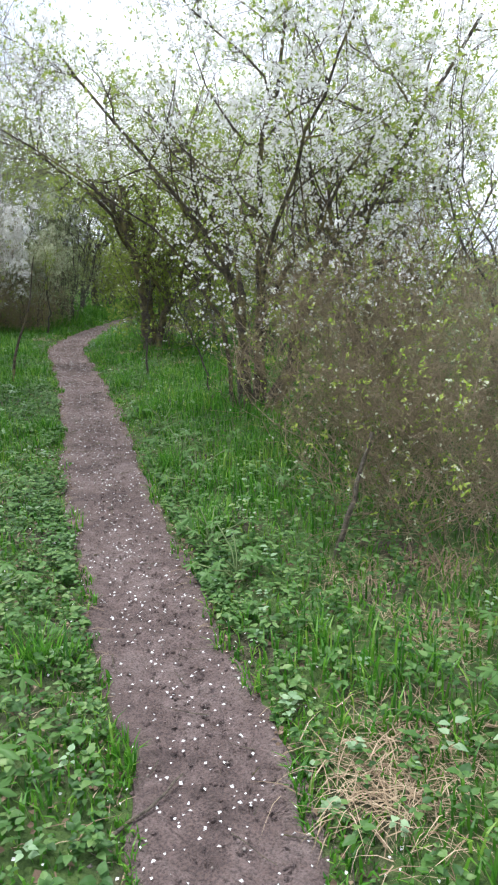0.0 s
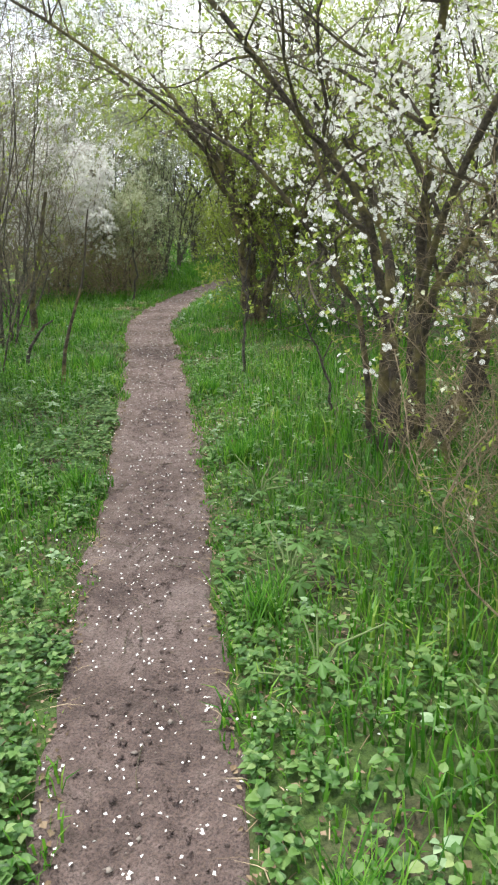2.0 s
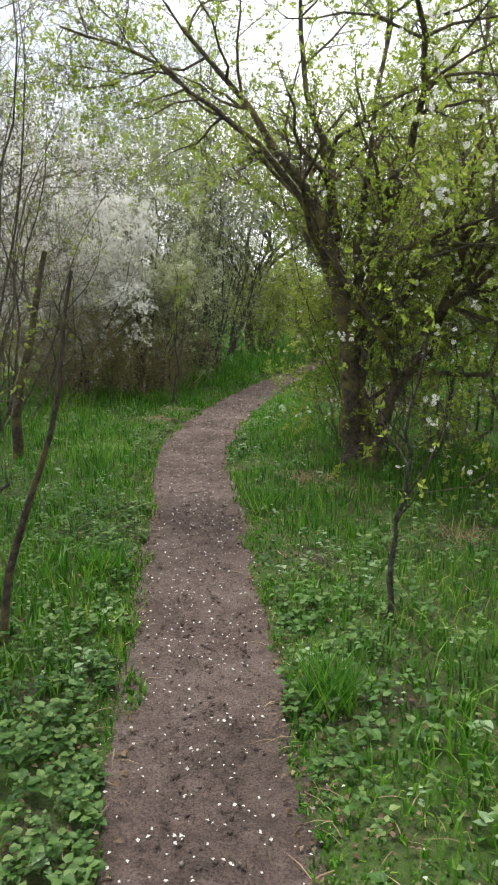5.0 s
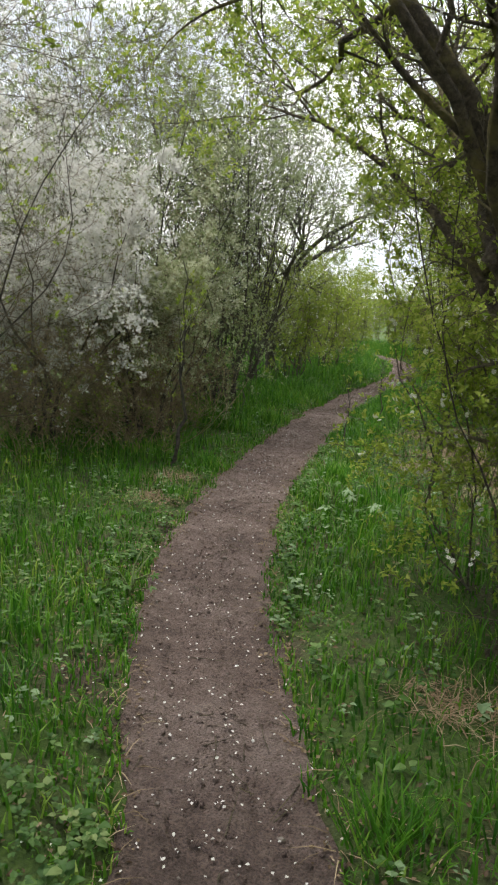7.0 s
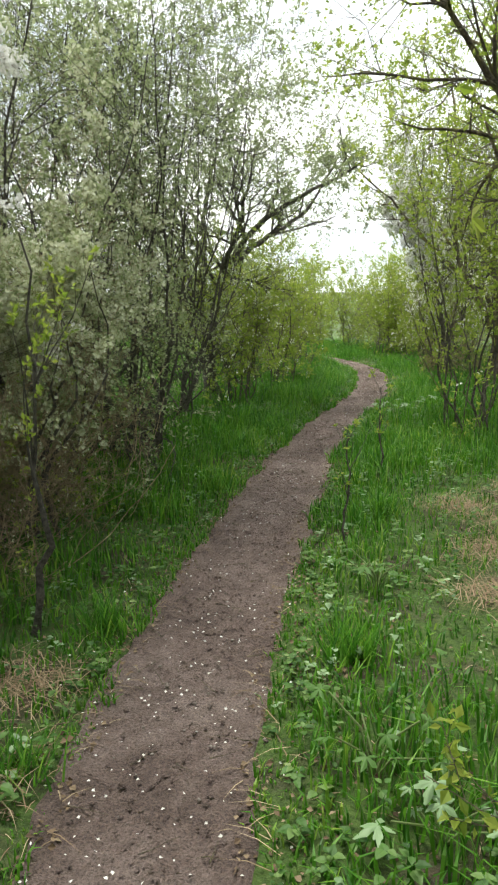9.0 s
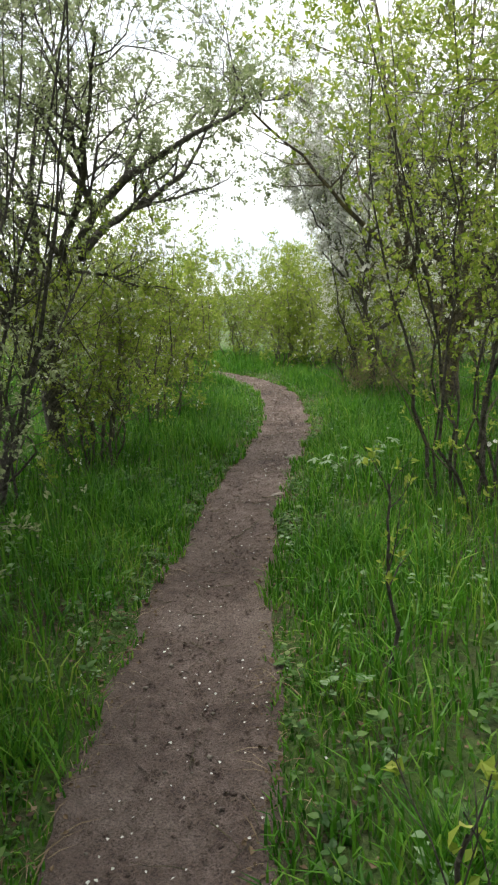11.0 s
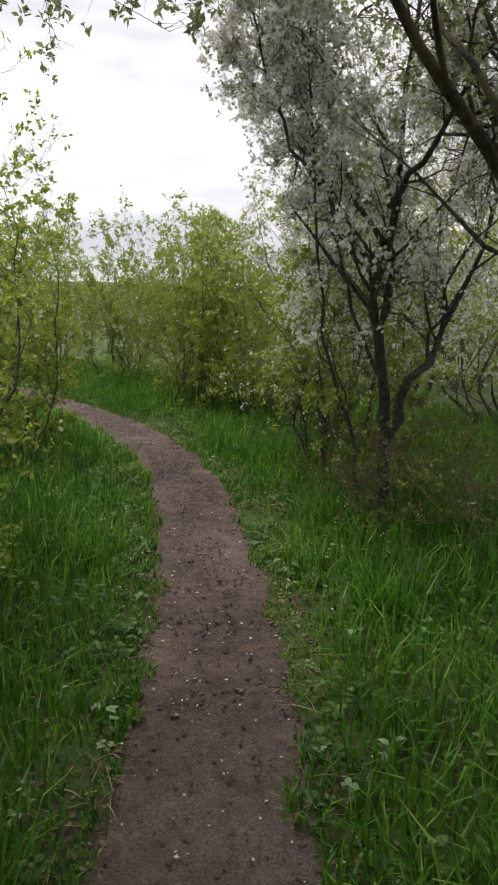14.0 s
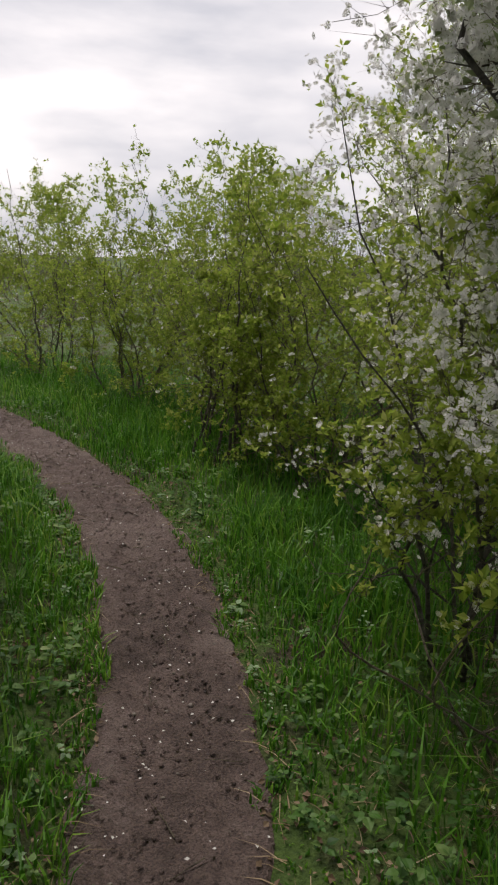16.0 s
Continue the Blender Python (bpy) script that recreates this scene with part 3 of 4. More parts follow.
# trees of the open end
LIMBED = [(12, (0.15, 1.0), 56, 0.5, 8, 0.03, 0.24), (10, (0.1, 1.0), 50, 0.48, 4, 0.04, 0.3), (10, (0.08, 1.0), 46, 0.45, 2, 0.04, 0.25)]
wooded("crab_apple_tree", np.random.default_rng(71),
       [[(0, 0, 0), (0.03, 0, 0.5), (0.02, 0, 0.9), (0.1, 0.05, 1.5), (0.2, 0.1, 2.6), (0.25, 0.1, 4.4)], [(0.0, 0, 0.8), (-0.3, -0.1, 1.3), (-0.65, -0.15, 2.0), (-0.65, -0.1, 2.8), (-0.8, 0, 4.2)], [(-0.4, -0.1, 1.5), (-1.0, -0.3, 2.1), (-1.6, -0.4, 2.7), (-2.2, -0.5, 3.3)],
        [(0.05, 0, 0.9), (0.5, -0.1, 1.6), (0.9, -0.2, 2.6), (1.2, -0.2, 4.0)], [(0.08, 0, 1.2), (0.1, -0.6, 1.9), (0.0, -1.2, 2.6), (-0.2, -1.8, 3.4)], [(0.1, 0, 1.3), (-0.1, 0.6, 2.0), (-0.4, 1.2, 2.8), (-0.6, 1.8, 3.6)]],
       [(0.11, 0.012), (0.06, 0.012), (0.03, 0.008), (0.06, 0.012), (0.045, 0.01), (0.045, 0.01)], "old crab apple with a rough dark trunk and low limbs", "tree", MOSSY, DARK_BARK, LIMBED, (GREY_LEAF, 30000, 0.036), None, "", (-0.55, 22.6), True)
wooded("cherry_plum_tree", np.random.default_rng(81),
       [[(0, 0, 0), (0.02, 0, 0.6), (-0.1, 0.02, 1.13), (-0.13, 0.03, 1.33), (-0.05, 0, 1.75), (-0.03, -0.05, 2.4), (0.12, -0.1, 3.9)], [(0.02, 0, 0.55), (0.11, 0, 0.93), (0.3, 0.05, 1.12), (0.55, 0.1, 1.9), (0.8, 0.15, 3.4)],
        [(-0.1, 0.05, 0), (-0.16, 0.05, 0.5), (-0.3, 0.1, 1.0), (-0.42, 0.15, 1.8), (-0.55, 0.2, 3.0)], [(-0.08, 0, 1.5), (-0.3, 0.05, 1.9), (-0.55, 0.1, 2.4), (-0.8, 0.1, 3.1)],
        [(-0.06, 0, 1.7), (-0.3, 0.3, 2.2), (-0.6, 0.5, 2.9), (-0.8, 0.6, 3.7)], [(-0.04, 0, 1.9), (0.2, -0.4, 2.4), (0.25, -0.9, 3.1)], [(0.0, 0.05, 0.9), (-0.1, 0.4, 1.5), (-0.25, 0.7, 2.2), (-0.4, 0.8, 3.0)]],
       [(0.045, 0.008), (0.034, 0.008), (0.016, 0.005), (0.018, 0.005), (0.018, 0.005), (0.02, 0.005), (0.014, 0.004)], "forked cherry plum in white blossom with a dark trunk", "tree", DARK_BARK, TWIG, [(14, (0.3, 1.0), 46, 0.33, 8, 0.08, 0.22), (12, (0.1, 1.0), 50, 0.46, 4, 0.05, 0.3), (10, (0.08, 1.0), 46, 0.45, 2, 0.04, 0.25)], (GREY_LEAF, 18000, 0.027), (PETAL, 14000, 0.011), "blossoming cherry plums", (-1.15, 23.85), True, True, 1.1, 0.5)
for k, (bx, by, h, n) in enumerate(((-1.15, 25.0, 2.2, 8), (-0.55, 26.0, 3.5, 7), (0.9, 28.3, 3.6, 7))):
    bush("cherry_plum_tree", 810 + k, (bx, by), "small forked cherry plum with white blossom and young leaves", h, 0.9 if k == 0 else 1.7, n, DARK_BARK, TWIG, (LEAF, 13000, 0.032), (PETAL, 1000 if k == 0 else 6000, 0.011), 0.012 if k == 0 else 0.022, (11, 9, 9), (0.1, 0), "blossoming cherry plums", 0.15, "tree", 0.12, True, 0.6, clear=0.5, limb=(50, 0.26) if k == 0 else (52, 0.36))
# a spreading tree that hangs over the path
wooded("goat_willow_tree", np.random.default_rng(75),
       [[(0, 0, 0), (-0.05, 0, 0.7), (0.1, 0, 1.4), (0.5, -0.1, 2.1), (1.2, -0.2, 2.6), (2.0, -0.3, 3.0)], [(0, 0, 1.1), (-0.2, 0.2, 1.8), (-0.1, 0.3, 2.8), (0.3, 0.4, 4.0)], [(0.05, 0, 1.3), (0.3, -0.6, 1.9), (0.6, -1.1, 2.4), (0.9, -1.8, 3.0)],
        [(0.3, 0, 1.8), (0.7, 0.3, 2.2), (1.3, 0.6, 2.6), (1.7, 0.9, 3.3)], [(0.0, 0, 1.0), (-0.5, -0.4, 1.8), (-0.9, -0.8, 2.8), (-1.2, -1.0, 3.8)]],
       [(0.10, 0.014), (0.06, 0.01), (0.05, 0.01), (0.045, 0.01), (0.05, 0.01)], "dark spreading goat willow whose limbs hang over the path", "tree", DARK_BARK, DARK_BARK, LIMBED, (GREY_LEAF, 28000, 0.034), None, "", (-4.5, 21.5), True)
wooded("hawthorn_tree", np.random.default_rng(77),
       [[(0, 0, 0), (0.03, 0, 1.0), (-0.1, 0, 2.0), (-0.6, -0.2, 2.9), (-1.3, -0.5, 3.7)], [(0, 0, 1.4), (0.1, 0.3, 2.2), (-0.3, 0.9, 3.1), (-0.8, 1.6, 3.8)], [(0, 0, 1.5), (0.3, -0.4, 2.3), (0.3, -1.1, 3.1), (-0.2, -1.9, 3.9)],
        [(-0.1, 0, 1.9), (-0.2, 0.2, 2.8), (-0.1, 0.3, 4.4)], [(0.03, 0, 1.3), (0.6, 0.2, 2.2), (1.2, 0.3, 3.6)]],
       [(0.09, 0.012), (0.05, 0.01), (0.05, 0.01), (0.05, 0.01), (0.05, 0.01)], "spreading hawthorn with bare lower trunk and leafy limbs over the path", "tree", MOSSY, TWIG, [(15, (0.15, 1.0), 56, 0.5, 8, 0.02, 0.24), (11, (0.1, 1.0), 50, 0.48, 4, 0.03, 0.3), (10, (0.08, 1.0), 46, 0.45, 2, 0.03, 0.25)], (LEAF, 40000, 0.03), None, "", (-1.0, 17.4), True, True, 1.3)
# bushes behind, on the right-hand side
for k, (bx, by, h, sp) in enumerate(((1.9, 10.0, 4.8, 2.0), (2.7, 6.9, 4.4, 2.0), (0.2, 10.6, 4.4, 1.5), (1.1, 8.1, 4.8, 1.8), (0.5, 14.6, 4.4, 1.8), (0.9, 18.0, 4.4, 1.9), (2.7, 13.4, 5.2, 2.2), (-0.5, 20.3, 4.8, 1.6), (2.6, 24.6, 3.8, 1.8), (1.4, 26.7, 2.8, 1.4), (2.3, 29.6, 3.0, 1.5))):
    bush("scrub_bush", 900 + k, (bx, by), "tangled scrub bush with sparse yellowish leaves", h, sp, 9, BARK, TWIG, (LEAF, 7500, 0.044), (PETAL, 500, 0.018), 0.022, (9, 6, 5), (0, 0), "scrub behind the path", 0.3 if k == 7 else 0.1)
# brown brambles
for k, (bx, by, h, sp) in enumerate(((1.2, 3.2, 1.3, 0.7), (0.95, 4.5, 1.5, 0.75), (1.75, 4.0, 1.7, 0.9), (1.4, 5.8, 1.7, 0.9), (2.3, 2.9, 1.6, 0.9), (0.62, 5.1, 1.3, 0.5), (0.85, 3.85, 1.25, 0.5), (-4.6, 15.0, 1.1, 0.8), (-5.2, 14.4, 1.2, 0.9), (-4.45, 16.0, 1.1, 0.7), (-5.8, 15.2, 1.3, 0.9), (-6.2, 13.8, 1.3, 0.9), (-0.9, 23.7, 0.7, 0.35))):
    bush("bramble", 950 + k, (bx, by), "tangle of dry reddish-brown bramble canes with few leaves", h, sp, 18, CANE, CANE, (LEAF, 1500, 0.022), (CREAM, 160, 0.006), 0.0042, (9, 8, 6), (-0.1, 0), "brambles", 0.05, "bramble", 0.4)
# a second plum behind the first
bush("plum_tree", 12, (1.5, 8.9), "tall plum tree in white blossom behind the first one", 4.6, 2.2, 7, MOSSY, TWIG, (LEAF, 8000, 0.034), (PETAL, 6500, 0.013), 0.045, (12, 9, 9), (-0.3, 0), "", 0.25, "tree", 0.2, True)
# small leafy shrubs
for k, (bx, by, h, sp) in enumerate(((-2.3, 4.9, 1.3, 0.5), (-2.6, 3.2, 1.2, 0.5), (-1.2, 24.45, 1.0, 0.5))):
    wooded("shrub", np.random.default_rng(970 + k), *fan_stems(np.random.default_rng(980 + k), 7, h, sp, 0.007, 0.12), "small shrub with bright young leaves at the path's edge", "shrub", TWIG, TWIG,
           [(5, (0.2, 1.0), 45, 0.4, 5, 0.1, 0.2), (4, (0.2, 1.0), 45, 0.4, 2, 0.1, 0.2)], (LEAF, 1300, 0.042), (CREAM, 30, 0.01), "small shrubs", (bx, by))


def sapling(seed, at, pts, radius, leaf_n, label):
    rng = np.random.default_rng(seed)
    return wooded("sapling", rng, [pts], [(radius, 0.004)], label, "sapling", DARK_BARK, DARK_BARK,
                  [(7, (0.35, 0.98), 40, 0.4, 5, 0.2, 0.15), (4, (0.2, 1.0), 40, 0.4, 3, 0.1, 0.2)], (LEAF, leaf_n, 0.03) if leaf_n else None, None, "saplings", at, True, False)


sapling(1, (-1.3, 9.05), [(0, 0, 0), (0.03, 0, 0.4), (0.1, 0, 0.8), (0.12, 0.02, 1.25)], 0.016, 60, "thin dark sapling with few leaves in the grass")
sapling(2, (-0.42, 7.66), [(0, 0, 0), (-0.02, 0, 0.4), (-0.2, 0, 0.8), (-0.35, 0.02, 1.4)], 0.012, 80, "thin bent sapling beside the plum tree")
sapling(3, (-4.05, 14.5), [(0, 0, 0), (0.08, 0, 0.5), (0.02, 0, 1.0), (0.05, 0.02, 1.7)], 0.018, 300, "young sapling with yellow-green leaves")
sapling(4, (-2.7, 15.7), [(0, 0, 0), (-0.02, 0, 0.2), (0.0, 0, 0.45), (-0.02, 0.02, 0.7)], 0.008, 40, "slim leafy sapling at the path's edge")
sapling(5, (-2.44, 17.2), [(0, 0, 0), (0.02, 0, 0.25), (0.0, 0, 0.5), (0.03, 0.02, 0.8)], 0.010, 60, "slim leafy sapling at the path's edge")


# ---- far scrub that closes the view ----
def far_scrub():
    rng = np.random.default_rng(99)
    n = 900
    x, y = rng.uniform(-30, 26, n), rng.uniform(-14, 62, n)
    d = np.abs(off_path(x, y))
    ok = (d > 4.2) & ((np.abs(x + 2) > 4.2) | (y > 33) | (y < -3))
    x, y = x[ok], y[ok]
    size = rng.uniform(1.7, 3.4, len(x))
    m = 5
    base = np.stack([x, y, ground_z(x, y)], axis=1).repeat(m, axis=0) + rng.normal(size=(len(x) * m, 3)) * np.array([0.4, 0.4, 0])
    dirs = unit(rng.normal(size=(len(base), 3)) * np.array([0.45, 0.45, 0.1]) + np.array([0, 0, 1.0]))
    p, r = shoots(rng, base, dirs, size.repeat(m) * rng.uniform(0.6, 1.0, len(base)), np.full(len(base), 0.02), 4, 0.1, 0.18)
    p2, r2 = grow(rng, p, r, 5, (0.1, 0.95), 46, 0.45, 2, 0.1, 0.2)
    v, f = joined([tubes(p, r, 3), spikes(p2, r2)])
    tagged(new("far_scrub", mesh_of("far_scrub", v, f, TWIG, True)), "distant tangled scrub of grey-brown stems", "scrub", kind="stuff")
    half = len(p2) // 2
    for q, mat, cnt, lab in ((p2[:half], LEAF, 36000, "fresh green foliage of the distant scrub"), (p2[half:], GREY_LEAF, 36000, "grey-green foliage of the distant scrub")):
        v, f = leaves_on(rng, q, cnt, 0.07)
        tagged(new("far_foliage", mesh_of("far_foliage", v, f, mat)), lab, "foliage", kind="stuff")


far_scrub()


# ---- grass, herbs and litter ----
rg = np.random.default_rng(5)


def scatter(count, reach, near=0.2, y0=-1.0, y1=34.0):
    """Places along the footpath, denser towards it: x, y, signed distance."""
    y_line = rg.uniform(y0, y1, count)
    xl = np.interp(y_line, LINE[:, 1], LINE[:, 0])
    side = rg.choice([-1, 1], count)
    d = near + reach * rg.uniform(0, 1, count) ** 1.9
    x = xl + side * d
    return x, y_line, off_path(x, y_line)


def grass(name, x, y, d, ln, wd, mat, label, lean=0.5, flat=False):
    n = len(x)
    z = ground_z(x, y, d)
    base = np.stack([x, y, z - 0.01], axis=1)
    a = rg.uniform(0, 2 * np.pi, n)
    h = np.stack([np.cos(a), np.sin(a), np.zeros(n)], axis=1)
    s = np.stack([-np.sin(a), np.cos(a), np.zeros(n)], axis=1)
    bend = rg.uniform(0.15, 1.0, n)[:, None] * lean
    L = ln[:, None]
    up = np.array([0, 0, 1.0])
    m1 = base + L * (up * 0.5 + h * bend * 0.25) if not flat else base + L * (h * 0.5 + up * 0.12)
    m2 = base + L * (up * (0.85 - 0.25 * bend) + h * bend * 0.75) if not flat else base + L * (h * 0.95 + up * 0.06)
    w = wd[:, None] * 0.5
    v = np.stack([base - s * w, base + s * w, m1 - s * w * 0.85, m1 + s * w * 0.85, m2], axis=1).reshape(-1, 3)
    i = np.arange(n)[:, None] * 5
    f = np.concatenate([i + [0, 1, 3], i + [0, 3, 2], i + [2, 3, 4]])
    return tagged(new(name, mesh_of(name, v, f, mat)), label, "grass", kind="stuff")


x, y, d = scatter(270000, 4.2, 0.22)
keep = (np.abs(d) > half_width(y) - 0.035 + 0.05 * waves(x, y, 6.0, 0.9) + 0.04 * waves(x, y, 17.0, 2.9)) & (waves(x, y, 1.3, 0.7) + 0.5 * waves(x, y, 4.1, 0.2) + np.clip((y - 5) / 6, -0.35, 1.0) > rg.uniform(-1.5, 0.25, len(x)))
x, y, d = x[keep], y[keep], d[keep]
tall = np.clip((np.abs(d) - 0.15) / 0.7, 0.38, 1.0) * np.clip(0.62 + 0.5 * waves(x, y, 2.3, 1.9) + 0.3 * waves(x, y, 7.0, 0.5), 0.25, 1.3) * np.where(y > 17, 1.25, 1.0) * np.where((d > 0.8) & (y > 14.3) & (y < 17.4), 0.6, 1.0)
grass("grass", x, y, d, tall * rg.uniform(0.09, 0.36, len(x)), rg.uniform(0.005, 0.011, len(x)), GRASS, "lush green spring grass along the footpath", 0.9)
x, y, d = scatter(42000, 2.6, 0.34, 16.0, 31.0)
keep = (np.abs(d) > 0.42) & ((y > 17.4) | (d < 0.8)) & (waves(x, y, 2.0, 3.1) > rg.uniform(-0.9, 0.5, len(x)))
x, y, d = x[keep], y[keep], d[keep]
grass("long_grass", x, y, d, rg.uniform(0.2, 0.46, len(x)) * np.clip(np.abs(d) * 1.2, 0.5, 1), rg.uniform(0.005, 0.010, len(x)), GRASS, "long bright green grass of the open stretch", 1.1)
x, y, d = scatter(34000, 3.0, 0.24)
keep = (np.abs(d) > 0.28) & ((waves(x, y, 1.7, 2.7) > 0.1) | (np.abs(d) < 0.45))
x, y, d = x[keep], y[keep], d[keep]
grass("dry_grass", x, y, d, rg.uniform(0.06, 0.2, len(x)), rg.uniform(0.002, 0.0045, len(x)), STRAW, "dry pale grass stalks lying among the green", 1.2, True)


def herb_cover(name, count, mat, size, y0, y1, label, reach=2.6, per=7, keep_rule=None):
    """Low plants with a handful of toothed leaves each."""
    x, y, d = scatter(count, reach, 0.3, y0, y1)
    ok = np.abs(d) > half_width(y) + 0.015 + 0.05 * waves(x, y, 5.0, 1.1)
    if keep_rule is not None:
        ok &= keep_rule(x, y, d)
    x, y, d = x[ok], y[ok], d[ok]
    n = len(x)
    z = ground_z(x, y, d)
    hgt = rg.uniform(0.05, 0.22, n) * np.clip(np.abs(d), 0.4, 1.2)
    px, py = np.repeat(x, per), np.repeat(y, per)
    a = rg.uniform(0, 2 * np.pi, n * per)
    hh = np.repeat(hgt, per) * rg.uniform(0.3, 1.1, n * per)
    out = np.stack([np.cos(a), np.sin(a), rg.uniform(-0.15, 0.5, n * per)], axis=1)
    b = np.stack([px, py, np.repeat(z, per) + hh], axis=1) + out * size * 0.3
    ln = size * np.repeat(rg.uniform(0.6, 1.6, n), per) * rg.uniform(0.6, 1.3, n * per)
    dd = unit(out)
    s = unit(np.cross(np.array([0, 0, 1.0]), dd))
    upv = unit(np.cross(dd, s))
    L = ln[:, None]
    prof = ((0.25, 0.36), (0.58, 0.30), (1.0, 0.0))
    verts = [b]
    for u, w in prof[:-1]:
        sag = -0.12 * u * u
        verts += [b + dd * L * u + s * L * w + upv * L * (0.10 * w / 0.4 + sag), b + dd * L * u - s * L * w + upv * L * (0.10 * w / 0.4 + sag)]
    verts.append(b + dd * L + upv * L * -0.14)
    mid = b + dd * L * 0.5
    verts.append(mid)
    k = len(verts)
    v = np.stack(verts, axis=1).reshape(-1, 3)
    i = np.arange(n * per)[:, None] * k
    ringl = [0] + list(range(1, k - 2, 2)) + [k - 2]
    ringr = [0] + list(range(2, k - 2, 2)) + [k - 2]
    f = [i + [k - 1, p0, p1] for p0, p1 in zip(ringr[:-1], ringr[1:])] + [i + [k - 1, p1, p0] for p0, p1 in zip(ringl[:-1], ringl[1:])]
    return tagged(new(name, mesh_of(name, v, np.concatenate(f), mat)), label, "plants", kind="stuff")


herb_cover("herbs", 13500, HERB, 0.025, -0.5, 10.5, "dense low green nettles and herbs beside the path", 2.6, keep_rule=lambda x, y, d: waves(x, y, 1.3, 0.7) < rg.uniform(-0.6, 0.9, len(x)) - np.clip((y - 5) / 6, 0, 0.5) * (d > 0))
herb_cover("herbs", 9000, HERB, 0.025, 10.5, 32, "scattered low green herbs between the grass", 2.6, keep_rule=lambda x, y, d: waves(x, y, 1.6, 1.7) > rg.uniform(-0.7, 0.7, len(x)))
herb_cover("pale_herbs", 900, PALE_HERB, 0.025, 1.0, 32, "pale green young herbs scattered through the grass", 2.0)

# fallen petals, pebbles, dead leaves and twigs
def flakes(name, count, size, mat, label, category, reach, thick=0.35, y0=0.0, y1=30.0, rule=None):
    yl = rg.uniform(y0, y1, count)
    x = np.interp(yl, LINE[:, 1], LINE[:, 0]) + rg.normal(size=count) * reach
    d = off_path(x, yl)
    if rule is not None:
        ok = rule(x, yl, d)
        x, yl, d = x[ok], yl[ok], d[ok]
    z = ground_z(x, yl, d) + 0.012
    b = np.stack([x, yl, z], axis=1)
    a = rg.uniform(0, 2 * np.pi, len(x))
    dd = unit(np.stack([np.cos(a), np.sin(a), rg.normal(size=len(x)) * thick * 0.5], axis=1))
    nrm = unit(rg.normal(size=b.shape) * thick + np.array([0, 0, 1.0]))
    ln = size * rg.uniform(0.6, 1.5, len(x))
    v, f = blades_of(b, dd, nrm, ln, ln * rg.uniform(0.6, 0.95, len(x)), 0.2)
    return tagged(new(name, mesh_of(name, v, f, mat)), label, category, kind="stuff")


flakes("fallen_petals", 6800, 0.0105, PETAL, "fallen white blossom petals strewn over the footpath", "petals", 0.24, rule=lambda x, y, d: rg.uniform(0, 1, len(x)) < np.clip(1.1 - np.abs(y - 5) / 16, 0.25, 1))
flakes("dead_leaves", 13000, 0.017, LITTER_LEAF, "brown dead leaves and bits along the path's edges", "leaf litter", 0.34, 0.5, rule=lambda x, y, d: (np.abs(d) > 0.24) & (np.abs(d) < 0.6))
flakes("dead_leaves", 16000, 0.02, LITTER_LEAF, "brown dead leaves on the ground beside the path", "leaf litter", 0.9, 0.5, rule=lambda x, y, d: np.abs(d) > 0.24)


def crumbs(name, count, size, mat, label, category, spread):
    """Small lumps on the path: eight-faced grains of uneven shape."""
    yl = rg.uniform(0, 30, count)
    x = np.interp(yl, LINE[:, 1], LINE[:, 0]) + rg.normal(size=count) * spread
    d = off_path(x, yl)
    ok = np.abs(d) < 0.36
    x, yl, d = x[ok], yl[ok], d[ok]
    c = np.stack([x, yl, ground_z(x, yl, d) + 0.004], axis=1)
    r = size * rg.uniform(0.3, 1.0, len(x)) ** 2
    axes = np.array([(1, 0, 0), (0, 1, 0), (-1, 0, 0), (0, -1, 0), (0, 0, 0.7), (0, 0, -0.7)])
    v = c[:, None] + axes[None] * r[:, None, None] * rg.uniform(0.6, 1.4, (len(x), 6, 1))
    i = np.arange(len(x))[:, None] * 6
    f = np.concatenate([i + [a, (a + 1) % 4, 4] for a in range(4)] + [i + [(a + 1) % 4, a, 5] for a in range(4)])
    return tagged(new(name, mesh_of(name, v.reshape(-1, 3), f, mat, True)), label, category, kind="stuff")


crumbs("soil_crumbs", 12000, 0.011, SOIL, "loose crumbs of earth on the footpath", "soil", 0.18)
crumbs("pebbles", 900, 0.012, STONE, "small pale pebbles trodden into the footpath", "pebbles", 0.2)


def path_twigs():
    n = 420
    yl = rg.uniform(0, 30, n)
    x = np.interp(yl, LINE[:, 1], LINE[:, 0]) + rg.normal(size=n) * 0.3
    b = np.stack([x, yl, ground_z(x, yl) + 0.012], axis=1)
    a = rg.uniform(0, 2 * np.pi, n)
    dd = np.stack([np.cos(a), np.sin(a), np.zeros(n)], axis=1)
    p, r = shoots(rg, b, dd, rg.uniform(0.04, 0.2, n), np.full(n, 0.003), 4, 0.0, 0.12)
    p[..., 2] = b[:, None, 2] + 0.002 * rg.normal(size=p.shape[:2])
    v, f = tubes(p, r, 4)
    tagged(new("fallen_twigs", mesh_of("fallen_twigs", v, f, TWIG, True)), "thin fallen twigs scattered over the footpath", "twigs", kind="stuff")


path_twigs()


